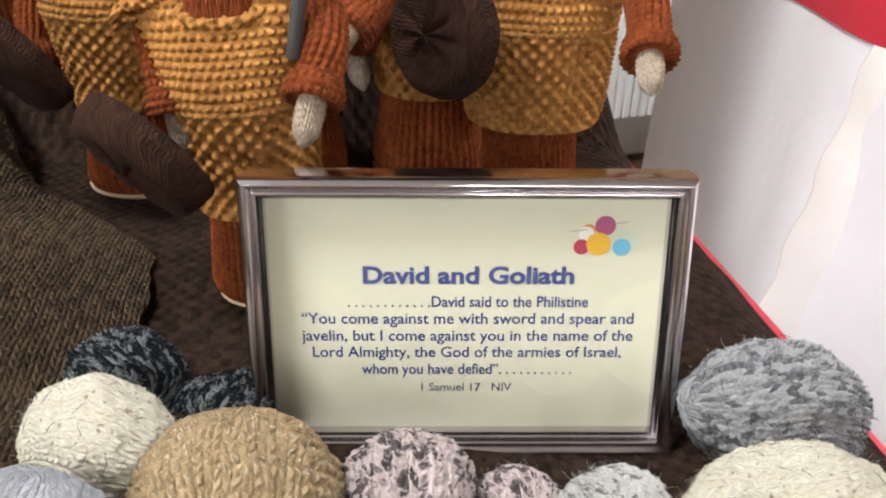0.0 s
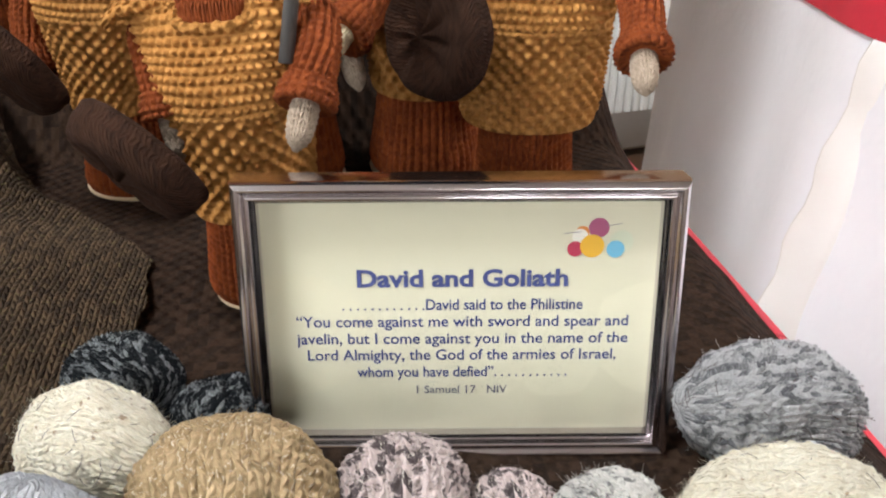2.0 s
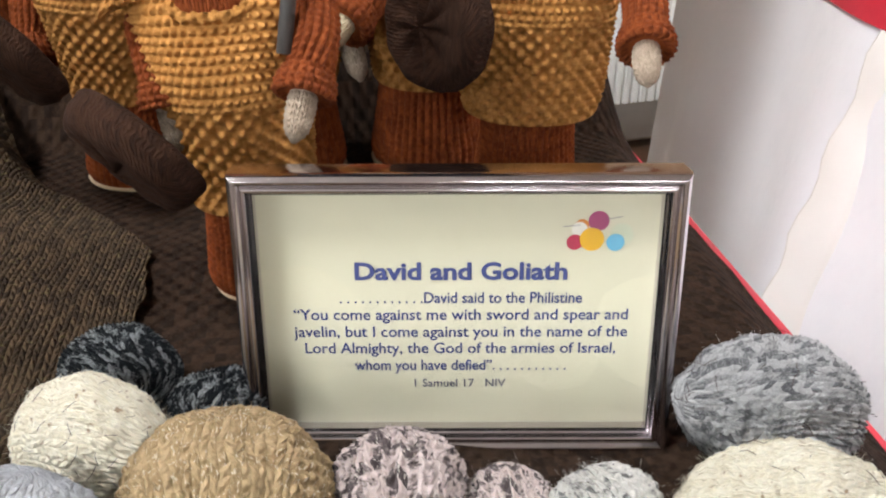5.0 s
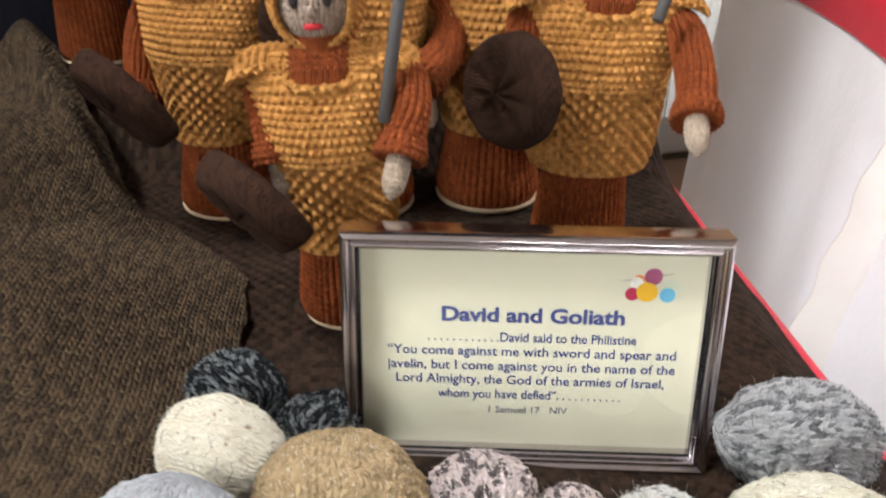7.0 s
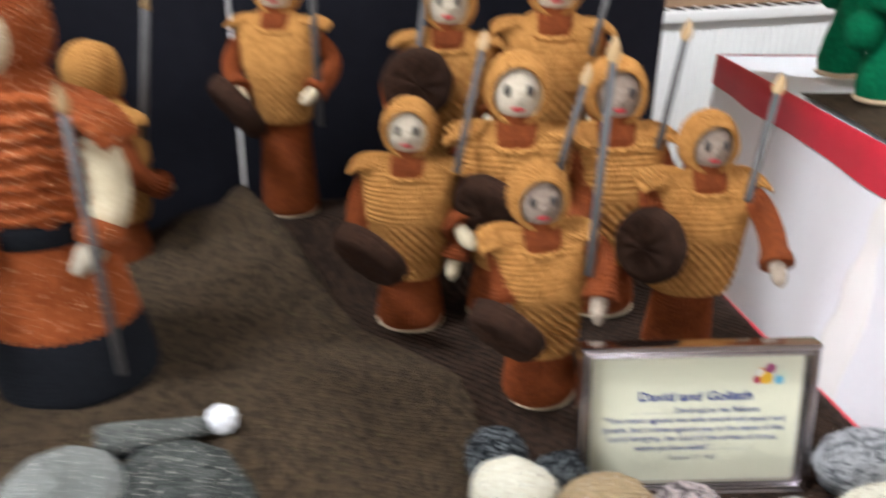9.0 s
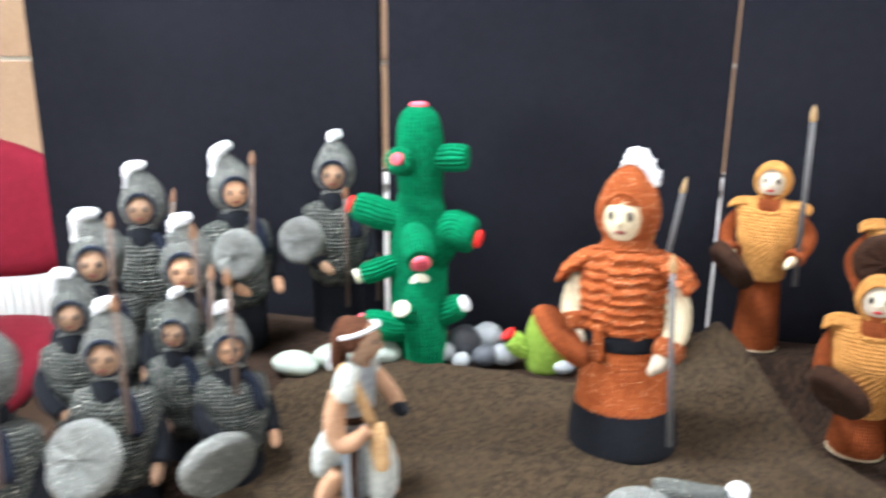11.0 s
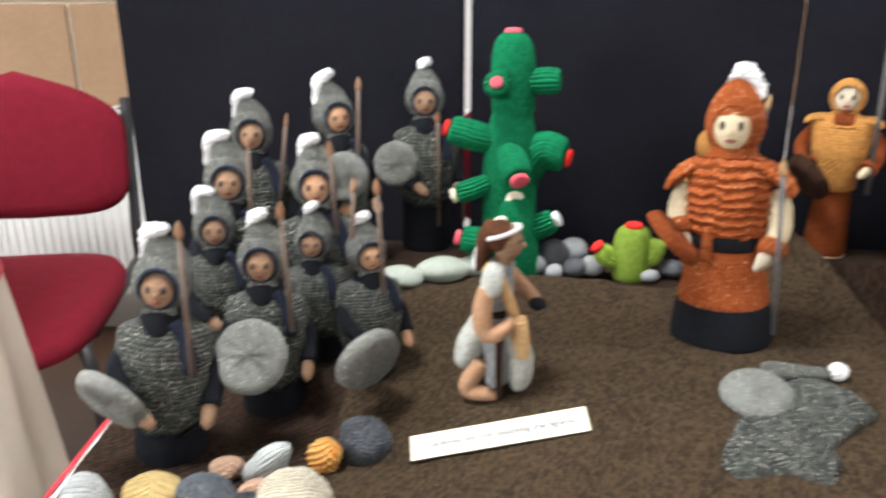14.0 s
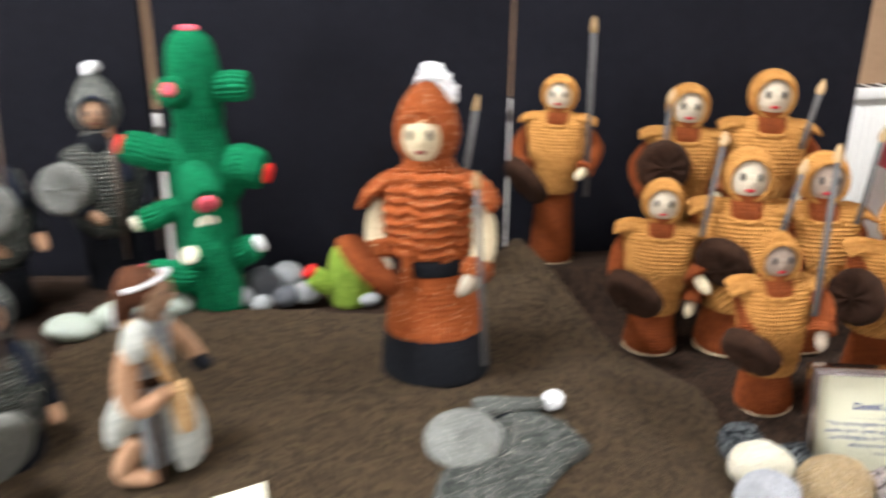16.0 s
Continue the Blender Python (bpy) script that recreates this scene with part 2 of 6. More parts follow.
MUSTARD = ((0.47, 0.225, 0.064), (0.33, 0.145, 0.036))
RUST = ((0.225, 0.054, 0.014), (0.145, 0.033, 0.010))
M = {
    "mustard": knit("mustard_yarn", *MUSTARD, "garter", 0.0016, hairs=0.15),
    "mustard_moss": knit("mustard_yarn_moss", *MUSTARD, "moss", 0.0030, hairs=0.15),
    "rust": knit("rust_yarn", *RUST, "rib", 0.0016),
    "rust_fine": knit("rust_yarn_fine", *RUST, "stock", 0.0012),
    "shield_brown": knit("dark_brown_yarn", (0.042, 0.019, 0.011), (0.022, 0.010, 0.006), "stock", 0.0008, hairs=1.0),
    "cream": knit("cream_yarn", (0.72, 0.62, 0.42), (0.62, 0.50, 0.32), "stock", 0.0010),
    "white_face": knit("white_yarn", (0.60, 0.52, 0.40), (0.50, 0.42, 0.31), "stock", 0.0010),
    "tan_face": knit("tan_yarn", (0.36, 0.225, 0.145), (0.28, 0.165, 0.10), "stock", 0.0010),
    "grey_face": knit("taupe_yarn", (0.36, 0.28, 0.22), (0.25, 0.18, 0.14), "stock", 0.0012),
    "grey_hand": knit("oat_yarn", (0.42, 0.33, 0.25), (0.31, 0.24, 0.18), "stock", 0.0010),
    "copper": knit("copper_lurex_yarn", (0.35, 0.088, 0.024), (0.24, 0.052, 0.014), "moss", 0.0018, glint=0.055, zoom=2.6, spark=(1.0, 0.60, 0.34), dots=330.0),
    "copper_rib": knit("copper_lurex_rib", (0.35, 0.088, 0.024), (0.24, 0.052, 0.014), "rib", 0.0016, glint=0.045, spark=(1.0, 0.60, 0.34), dots=330.0),
    "mail": knit("grey_lurex_yarn", (0.175, 0.185, 0.165), (0.014, 0.016, 0.015), "garter", 0.0026, glint=0.050, contrast=(0.40, 0.51), tweed=0.10, grain=2.4, dots=420.0),
    "helmet": knit("grey_lurex_helmet", (0.20, 0.205, 0.185), (0.055, 0.060, 0.055), "stock", 0.0020, glint=0.050, dots=420.0, contrast=(0.38, 0.60), tweed=0.12, grain=2.2),
    "steel_shield": knit("silver_lurex_yarn", (0.33, 0.335, 0.31), (0.12, 0.125, 0.115), "stock", 0.0018, glint=0.050, dots=420.0, contrast=(0.40, 0.66), tweed=0.12, grain=2.2),
    "black": knit("black_yarn", (0.013, 0.014, 0.018), (0.008, 0.009, 0.012), "stock", 0.0010),
    "navy": knit("navy_yarn", (0.024, 0.029, 0.047), (0.015, 0.018, 0.031), "stock", 0.0010),
    "fluff": knit("white_fluffy_yarn", (0.90, 0.90, 0.90), (0.84, 0.84, 0.85), "moss", 0.0016, hairs=0.9),
    "cactus": knit("green_yarn", (0.005, 0.170, 0.068), (0.003, 0.110, 0.044), "rib", 0.0018),
    "lime": knit("lime_yarn", (0.26, 0.38, 0.06), (0.18, 0.29, 0.035), "rib", 0.0018),
    "pink": knit("pink_yarn", (0.85, 0.16, 0.20), (0.75, 0.10, 0.14), "moss", 0.0012),
    "cream_flower": knit("cream_flower_yarn", (0.80, 0.76, 0.60), (0.70, 0.65, 0.48), "moss", 0.0012),
    "scarlet": knit("scarlet_yarn", (0.80, 0.04, 0.03), (0.65, 0.03, 0.03), "moss", 0.0012),
    "robe": knit("white_robe_yarn", (0.70, 0.71, 0.64), (0.42, 0.44, 0.40), "stock", 0.0022, contrast=(0.30, 0.75), tweed=0.45),
    "robe_grey": knit("pale_grey_yarn", (0.42, 0.44, 0.44), (0.22, 0.24, 0.26), "stock", 0.0022, contrast=(0.30, 0.75), tweed=0.45),
    "satchel": knit("sand_yarn", (0.62, 0.40, 0.20), (0.52, 0.31, 0.14), "garter", 0.0012),
    "hair": knit("brown_hair_yarn", (0.105, 0.040, 0.020), (0.065, 0.026, 0.015), "rib", 0.0018),
    "skin": knit("peach_yarn", (0.46, 0.27, 0.165), (0.38, 0.21, 0.12), "rib", 0.0010),
    "ground": knit("dark_brown_cloth", (0.042, 0.024, 0.015), (0.017, 0.010, 0.007), "moss", 0.0034, contrast=(0.38, 0.62), wander=0.16),
    "blanket": knit("brown_heather_blanket", (0.120, 0.080, 0.046), (0.028, 0.019, 0.013), "stock", 0.0050, contrast=(0.33, 0.67), grain=1.9, wander=0.12, tweed=0.36, fleck=(0.150, 0.125, 0.055)),
    "ink_eye": plain("dark_eye_thread", (0.02, 0.015, 0.015), rough=0.5),
    "lips_soft": plain("dull_mouth_thread", (0.26, 0.075, 0.055), rough=0.85),
    "lips": plain("red_mouth_thread", (0.50, 0.02, 0.03), rough=0.8),
    "sole": plain("cork_base", (0.55, 0.42, 0.26), rough=0.8, relief=0.0004),
    "grey_wood": plain("grey_painted_dowel", (0.055, 0.052, 0.050), (0.092, 0.086, 0.083), rough=0.6, scale=30, stretch=(6, 6, 1)),
    "spear_wood": plain("brown_dowel", (0.13, 0.085, 0.06), (0.085, 0.055, 0.04), rough=0.6, scale=30, stretch=(6, 6, 1)),
    "spear_tip": plain("gold_painted_tip", (0.42, 0.28, 0.14), (0.33, 0.20, 0.08), rough=0.5),
    "bronze_tip": plain("bronze_painted_tip", (0.25, 0.125, 0.06), (0.18, 0.085, 0.04), rough=0.5),
    "stone": plain("grey_pebble", (0.30, 0.31, 0.30), (0.20, 0.21, 0.22), rough=0.7, scale=18, relief=0.0006, relief_scale=300),
    "stone_green": plain("pale_green_pebble", (0.34, 0.38, 0.31), (0.25, 0.28, 0.24), rough=0.65, scale=14, relief=0.0005, relief_scale=300),
    "stone_dark": plain("dark_slate_pebble", (0.085, 0.09, 0.10), (0.05, 0.055, 0.065), rough=0.6, scale=18, relief=0.0006, relief_scale=300),
    "felt": plain("black_felt_board", (0.008, 0.008, 0.011), (0.0125, 0.0125, 0.017), rough=0.95, scale=6, relief=0.0004, relief_scale=500, spec=0.06),
    "sheet": plain("white_cotton_sheet", (0.92, 0.91, 0.92), (0.89, 0.88, 0.90), rough=0.85, scale=5, relief=0.006, relief_scale=9, spec=0.2),
    "sheet_hem": plain("cream_cotton_hem", (0.91, 0.88, 0.83), (0.88, 0.85, 0.80), rough=0.85, scale=5, relief=0.0010, relief_scale=30, spec=0.2),
    "sheet_cream": plain("cream_cotton_sheet", (0.76, 0.69, 0.57), (0.71, 0.64, 0.52), rough=0.85, scale=5, relief=0.006, relief_scale=9, spec=0.2),
    "ribbon": plain("red_satin_ribbon", (0.60, 0.016, 0.040), (0.50, 0.012, 0.032), rough=0.45, scale=10, relief=0.0002, relief_scale=400),
    "chrome": plain("polished_chrome", (0.66, 0.62, 0.64), (0.60, 0.56, 0.59), rough=0.13, metal=1.0, scale=8),
    "paper": plain("cream_printed_paper", (0.64, 0.615, 0.46), (0.615, 0.59, 0.44), rough=0.75, scale=6),
    "card": plain("cream_card", (0.64, 0.60, 0.46), (0.60, 0.56, 0.43), rough=0.7, scale=10),
    "blue_ink": plain("blue_print", (0.045, 0.062, 0.20), (0.055, 0.072, 0.22), rough=0.7),
    "grey_ink": plain("grey_print", (0.10, 0.10, 0.15), (0.12, 0.12, 0.18), rough=0.7),
    "backing": plain("black_frame_back", (0.02, 0.02, 0.02), rough=0.7, relief=0.0003),
    "mint": plain("mint_green_card", (0.24, 0.45, 0.27), (0.22, 0.42, 0.25), rough=0.7, scale=6),
    "mint_edge": plain("mint_board_edge", (0.20, 0.44, 0.32), (0.18, 0.41, 0.29), rough=0.7, scale=10),
    "chair_red": plain("crimson_chair_cloth", (0.22, 0.010, 0.026), (0.17, 0.008, 0.020), rough=0.9, scale=40, relief=0.0005, relief_scale=900, spec=0.2),
    "chair_black": plain("black_steel_tube", (0.016, 0.016, 0.018), (0.022, 0.022, 0.024), rough=0.45, scale=10),
    "block": plain("sandstone_block", (0.33, 0.21, 0.125), (0.27, 0.165, 0.095), rough=0.9, scale=7, relief=0.002, relief_scale=60),
    "mortar": plain("pale_mortar", (0.62, 0.55, 0.44), (0.55, 0.48, 0.38), rough=0.95, scale=20, relief=0.001, relief_scale=120),
    "paint": plain("white_gloss_paint", (0.78, 0.77, 0.74), (0.72, 0.71, 0.68), rough=0.4, scale=6),
    "wall_paint": plain("cream_wall_paint", (0.60, 0.55, 0.48), (0.56, 0.51, 0.44), rough=0.85, scale=3, relief=0.0005),
    "ceiling": plain("white_ceiling_paint", (0.78, 0.77, 0.75), (0.74, 0.73, 0.71), rough=0.9, scale=2),
    "floor_wood": plain("brown_wood_floor", (0.085, 0.045, 0.025), (0.055, 0.030, 0.018), rough=0.4, scale=12, stretch=(1, 8, 1)),
    "slot": plain("grille_slot_shade", (0.02, 0.012, 0.008), rough=0.8),
    "wood_top": plain("table_top_board", (0.35, 0.22, 0.12), (0.28, 0.17, 0.09), rough=0.5, scale=8, stretch=(1, 8, 1)),
    "steel": plain("grey_table_leg", (0.30, 0.30, 0.31), rough=0.4, metal=0.8),
    "purple_bits": plain("printed_wool_balls", (0.36, 0.06, 0.16), rough=0.7),
    "print_red": plain("print_crimson", (0.45, 0.02, 0.07), rough=0.7),
    "print_yellow": plain("print_yellow", (0.80, 0.45, 0.02), rough=0.7),
    "print_blue": plain("print_blue", (0.14, 0.45, 0.65), rough=0.7),
    "print_pale": plain("print_pale_green", (0.62, 0.66, 0.50), rough=0.7),
    "print_orange": plain("print_orange", (0.70, 0.25, 0.06), rough=0.7),
    "print_white": plain("print_white", (0.82, 0.80, 0.72), rough=0.7),
}


def lamp_material(name, colour, strength):
    m, nt, b = graph(name)
    b.inputs["Emission Color"].default_value = (*colour, 1)
    b.inputs["Emission Strength"].default_value = strength
    b.inputs["Base Color"].default_value = (0.8, 0.8, 0.8, 1)
    return m


def glass_material():
    m, nt, b = graph("picture_glass")
    out = nt.nodes["Material Output"]
    clear, shine, mix, fres = (nt.nodes.new(k) for k in ("ShaderNodeBsdfTransparent", "ShaderNodeBsdfGlossy", "ShaderNodeMixShader", "ShaderNodeFresnel"))
    shine.inputs["Roughness"].default_value = 0.015
    fres.inputs["IOR"].default_value = 1.45
    nt.links.new(fres.outputs[0], mix.inputs[0])
    nt.links.new(clear.outputs[0], mix.inputs[1])
    nt.links.new(shine.outputs[0], mix.inputs[2])
    nt.links.new(mix.outputs[0], out.inputs[0])
    return m


M["panel"] = lamp_material("ceiling_panel_light", (0.95, 0.97, 1.0), PANEL)
M["glass"] = glass_material()

# ---------------------------------------------------------------- building helpers


def catmull(points, n):
    """n points on a smooth line through the given rows."""
    p = np.array(points, float)
    if len(p) == 2:
        return p[0] + (p[1] - p[0]) * np.linspace(0, 1, n)[:, None]
    q = np.vstack([2 * p[0] - p[1], p, 2 * p[-1] - p[-2]])
    t = np.linspace(0, len(p) - 1 - 1e-9, n)
    i, f = t.astype(int), (t % 1)[:, None]
    a, b, c, d = q[i], q[i + 1], q[i + 2], q[i + 3]
    return 0.5 * (2 * b + (c - a) * f + (2 * a - 5 * b + 4 * c - d) * f**2 + (3 * b - a - 3 * c + d) * f**3)


def relief(kind, u, v):
    if kind == "stock":
        a = np.abs(u % 1 - 0.5) * 2
        return (1 - (2 * a - 1) ** 2) * (0.35 + 0.65 * (0.5 + 0.5 * np.cos(2 * np.pi * (v + 0.7 * a))))
    if kind == "ridge":
        return 0.5 + 0.5 * np.cos(2 * np.pi * (v + 0.10 * np.sin(2 * np.pi * u * 0.5) + 0.06 * np.sin(u * 1.7)))
    if kind == "rib":
        a = np.abs(u % 1 - 0.5) * 2
        return (1 - a**2) * (0.65 + 0.35 * (0.5 + 0.5 * np.cos(2 * np.pi * (v + 0.5 * a))))
    if kind == "garter":
        return (0.5 + 0.5 * np.cos(2 * np.pi * v)) * (0.52 + 0.48 * np.cos(2 * np.pi * (1.1 * u + 0.5 * np.floor(v + 0.5))))
    moss = (0.5 + 0.5 * np.sin(np.pi * u) * np.sin(np.pi * v)) ** 1.8
    return moss


def wobble(p, size, amount, seed=0.0):
    """A soft uneven push for points p, from a few sine waves."""
    k = 2 * np.pi / size
    x, y, z = (p[..., i] * k + seed * (1.7 + i) for i in range(3))
    return amount * (np.sin(x + 1.3 * np.sin(0.7 * y + seed)) + np.sin(1.1 * y + 1.1 * np.sin(0.9 * z)) + np.sin(0.9 * z + np.sin(1.2 * x))) / 3


class Kit:
    """Gathers surfaces into one mesh with stitch coordinates and several materials."""

    def __init__(self):
        self.v, self.f, self.uv, self.mi, self.mats, self.n = [], [], [], [], [], 0

    def slot(self, mat):
        if mat not in self.mats:
            self.mats.append(mat)
        return self.mats.index(mat)

    def sheet(self, p, u, v, mat, wrap=False, start_cap=False, end_cap=False):
        """A grid of points p (rows, columns, 3); with wrap the last column meets the first."""
        r, c = p.shape[:2]
        self.v.append(p.reshape(-1, 3))
        cols = c if wrap else c - 1
        i, j = np.meshgrid(np.arange(r - 1), np.arange(cols), indexing="ij")
        j2 = (j + 1) % c
        a = self.n + i * c
        quad = np.stack([a + j, a + j2, a + c + j2, a + c + j], -1).reshape(-1, 4)
        self.f.append(quad)
        if wrap:
            u = np.concatenate([u, u[:, -1:] + (u[:, -1:] - u[:, -2:-1])], 1)
            v = np.concatenate([v, v[:, -1:]], 1)
        k = np.stack([i, j, i, j + 1, i + 1, j + 1, i + 1, j], -1).reshape(-1, 2)
        self.uv.append(np.stack([u[k[:, 0], k[:, 1]], v[k[:, 0], k[:, 1]]], -1))
        s = self.slot(mat)
        self.mi.append(np.full(len(quad), s))
        base, self.n = self.n, self.n + r * c
        for on, row in ((start_cap, 0), (end_cap, r - 1)):
            if on and wrap:
                self.v.append(p[row].mean(0, keepdims=True))
                ring = base + row * c + np.arange(c)
                tri = np.stack([np.full(c, self.n), np.roll(ring, -1) if row == 0 else ring, ring if row == 0 else np.roll(ring, -1), np.full(c, -1)], -1)
                self.f.append(tri)
                self.uv.append(np.zeros((3 * c, 2)))
                self.mi.append(np.full(c, s))
                self.n += 1
        return self

    def tube(self, mat, points, radii, segs=20, rings=20, stitch=None, size=0.004, depth=0.0, smooth=True, caps=(True, True), bumpy=0.0, ref=None, turn=0.0, even=False, boxy=1.0):
        """A round, closed body along a line. radii: numbers or pairs (across, front to back), one for each point."""
        rows = [(*q, *(r if isinstance(r, tuple) else (r, r))) for q, r in zip(points, radii)]
        d = catmull(rows, rings) if smooth else np.stack([np.interp(np.linspace(0, len(rows) - 1, rings), np.arange(len(rows)), np.array(rows, float)[:, k]) for k in range(5)], -1)
        if smooth and len(rows) > 2:
            fine = catmull(rows, rings * 6)
            run = np.concatenate([[0], np.cumsum(np.linalg.norm(np.diff(fine[:, :4], axis=0), axis=1))])
            d = np.stack([np.interp(np.linspace(0, run[-1], rings), run, fine[:, k]) for k in range(5)], -1)
        ctr, ra, rb = d[:, :3], np.maximum(d[:, 3], 1e-4), np.maximum(d[:, 4], 1e-4)
        tan = np.gradient(ctr, axis=0)
        tan /= np.linalg.norm(tan, axis=1, keepdims=True) + 1e-12
        whole = ctr[-1] - ctr[0]
        whole = whole / (np.linalg.norm(whole) + 1e-12)
        span = ctr - ctr[0]
        off = np.linalg.norm(span - (span @ whole)[:, None] * whole, axis=1).max()
        if off < 0.25 * np.linalg.norm(ctr[-1] - ctr[0]):
            tan = tan * np.where(tan @ whole < 0, -1.0, 1.0)[:, None]
        if ref is None:
            ref = (0, 1, 0) if abs(whole[1]) < 0.8 else (0, 0, 1)
        xa = np.cross(np.array(ref, float), tan)
        xa /= np.linalg.norm(xa, axis=1, keepdims=True) + 1e-12
        xb = np.cross(tan, xa)
        tt = np.linspace(0, 2 * np.pi, 721)
        if even:
            th = np.linspace(0, 2 * np.pi, segs, endpoint=False) + turn
        else:
            ex, ey = (np.sign(q) * np.abs(q) ** boxy for q in (np.cos(tt) , np.sin(tt)))
            walked = np.concatenate([[0], np.cumsum(np.hypot(np.diff(ex) * ra.mean(), np.diff(ey) * rb.mean()))])
            th = np.interp(np.arange(segs) / segs * walked[-1], walked, tt) + turn
        cs, sn = (np.sign(q) * np.abs(q) ** boxy for q in (np.cos(th), np.sin(th)))
        ring = cs[None, :, None] * ra[:, None, None] * xa[:, None] + sn[None, :, None] * rb[:, None, None] * xb[:, None]
        step = np.linalg.norm(np.diff(np.stack([ctr[:, 0], ctr[:, 1], ctr[:, 2], ra], -1), axis=0), axis=1)
        arc = np.concatenate([[0], np.cumsum(step)])
        count = max(3, round(2 * np.pi * float(np.mean((ra + rb) / 2)) / size))
        if stitch == "moss":
            count += count % 2
        u = np.broadcast_to(np.arange(segs) / segs * count, (rings, segs)).copy()
        v = np.broadcast_to((arc / size * (1.25 if even else 1.0))[:, None], (rings, segs)).copy()
        p = ctr[:, None] + ring
        if even:
            u = (th - turn - np.pi)[None] * ((ra + rb) / 2)[:, None] / size
        u = u + wobble(p, 0.035, 0.22, 3.0) + (wobble(p, 0.014, 0.08, 5.0) if even else 0)
        v = v + wobble(p, 0.043, 0.20, 8.0) + (wobble(p, 0.015, 0.08, 1.0) if even else 0)
        if depth and stitch:
            out = ring / (np.linalg.norm(ring, axis=-1, keepdims=True) + 1e-12)
            ends = np.arange(rings) / (rings - 1)
            fade = (np.clip(np.minimum(ra, rb) / (0.5 * np.max(ra)), 0, 1) * np.clip(np.minimum(ends, 1 - ends) / 0.09, 0.10, 1))[:, None]
            p = p + out * ((relief(stitch, u, v) - 0.5) * depth * fade)[..., None]
        if bumpy:
            out = ring / (np.linalg.norm(ring, axis=-1, keepdims=True) + 1e-12)
            p = p + out * wobble(p, 0.03, bumpy, self.n % 17)[..., None]
        return self.sheet(p, u, v, mat, True, *caps)

    def ball(self, mat, centre, radii, segs=16, rings=12, rot=None, **more):
        """An ellipsoid about the z axis, turned by rot if given."""
        a = np.linspace(0.04, np.pi - 0.04, rings)
        kit = Kit()
        kit.tube(mat, [(0, 0, -math.cos(x) * radii[2]) for x in a], [(math.sin(x) * radii[0], math.sin(x) * radii[1]) for x in a], segs, rings, **more)
        return self.join(kit, Matrix.Translation(centre) @ (rot or Matrix()))

    def join(self, kit, m=None):
        """Adds all of another kit, moved by m."""
        base = self.n
        for p in kit.v:
            if m is not None:
                a = np.array(m)
                p = p @ a[:3, :3].T + a[:3, 3]
            self.v.append(p)
        for f in kit.f:
            self.f.append(np.where(f >= 0, f + base, -1))
        self.uv += kit.uv
        remap = np.array([self.slot(x) for x in kit.mats])
        self.mi += [remap[x] for x in kit.mi]
        self.n += kit.n
        return self

    def box(self, mat, lo, hi, m=None, bevel=0.0):
        bm = bmesh.new()
        bmesh.ops.create_cube(bm, size=1)
        for q in bm.verts:
            q.co = [lo[i] + (q.co[i] + 0.5) * (hi[i] - lo[i]) for i in range(3)]
        if bevel:
            bmesh.ops.bevel(bm, geom=bm.edges[:], offset=bevel, segments=2, affect="EDGES", profile=0.6)
        return self.bm(mat, bm, m)

    def bm(self, mat, bm, m=None):
        """Adds a bmesh, which it frees."""
        bm.verts.index_update()
        pts = np.array([q.co for q in bm.verts])
        if m is not None:
            a = np.array(m)
            pts = pts @ a[:3, :3].T + a[:3, 3]
        self.v.append(pts)
        s = self.slot(mat)
        for f in bm.faces:
            ids = [q.index + self.n for q in f.verts]
            for k in range(1, len(ids) - 1):
                self.f.append(np.array([[ids[0], ids[k], ids[k + 1], -1]]))
                self.uv.append(np.zeros((3, 2)))
                self.mi.append(np.array([s]))
        self.n += len(bm.verts)
        bm.free()
        return self

    def mesh(self, name, flat=False):
        v = np.concatenate(self.v)
        f = np.concatenate(self.f)
        size = np.where(f[:, 3] < 0, 3, 4)
        loops = f.reshape(-1)[f.reshape(-1) >= 0]
        me = bpy.data.meshes.new(name)
        me.vertices.add(len(v))
        me.vertices.foreach_set("co", v.astype(np.float32).ravel())
        me.loops.add(len(loops))
        me.loops.foreach_set("vertex_index", loops.astype(np.int32))
        me.polygons.add(len(f))
        me.polygons.foreach_set("loop_start", np.concatenate([[0], np.cumsum(size)[:-1]]).astype(np.int32))
        me.polygons.foreach_set("material_index", np.concatenate(self.mi).astype(np.int32))
        me.polygons.foreach_set("use_smooth", np.full(len(f), not flat))
        me.uv_layers.new(name="UVMap")
        me.uv_layers[0].data.foreach_set("uv", np.concatenate(self.uv).astype(np.float32).ravel())
        for x in self.mats:
            me.materials.append(M[x])
        me.update(calc_edges=True)
        me.validate()
        return me


def thing(name, kit, m, label, category, group="", kind="", flat=False):
    ob = new(name, kit.mesh(name, flat) if kit else None)
    ob.matrix_world = m
    return tagged(ob, label, category, group, kind)


def part(name, kit, parent, label="", m=None, flat=False):
    ob = new(name, kit.mesh(name, flat) if isinstance(kit, Kit) else kit)
    ob.parent = parent
    if m is not None:
        ob.matrix_local = m
    if label:
        tagged(ob, label)
    return ob


def block(mat, lo, hi, bevel=0.0):
    return Kit().box(mat, lo, hi, None, bevel)


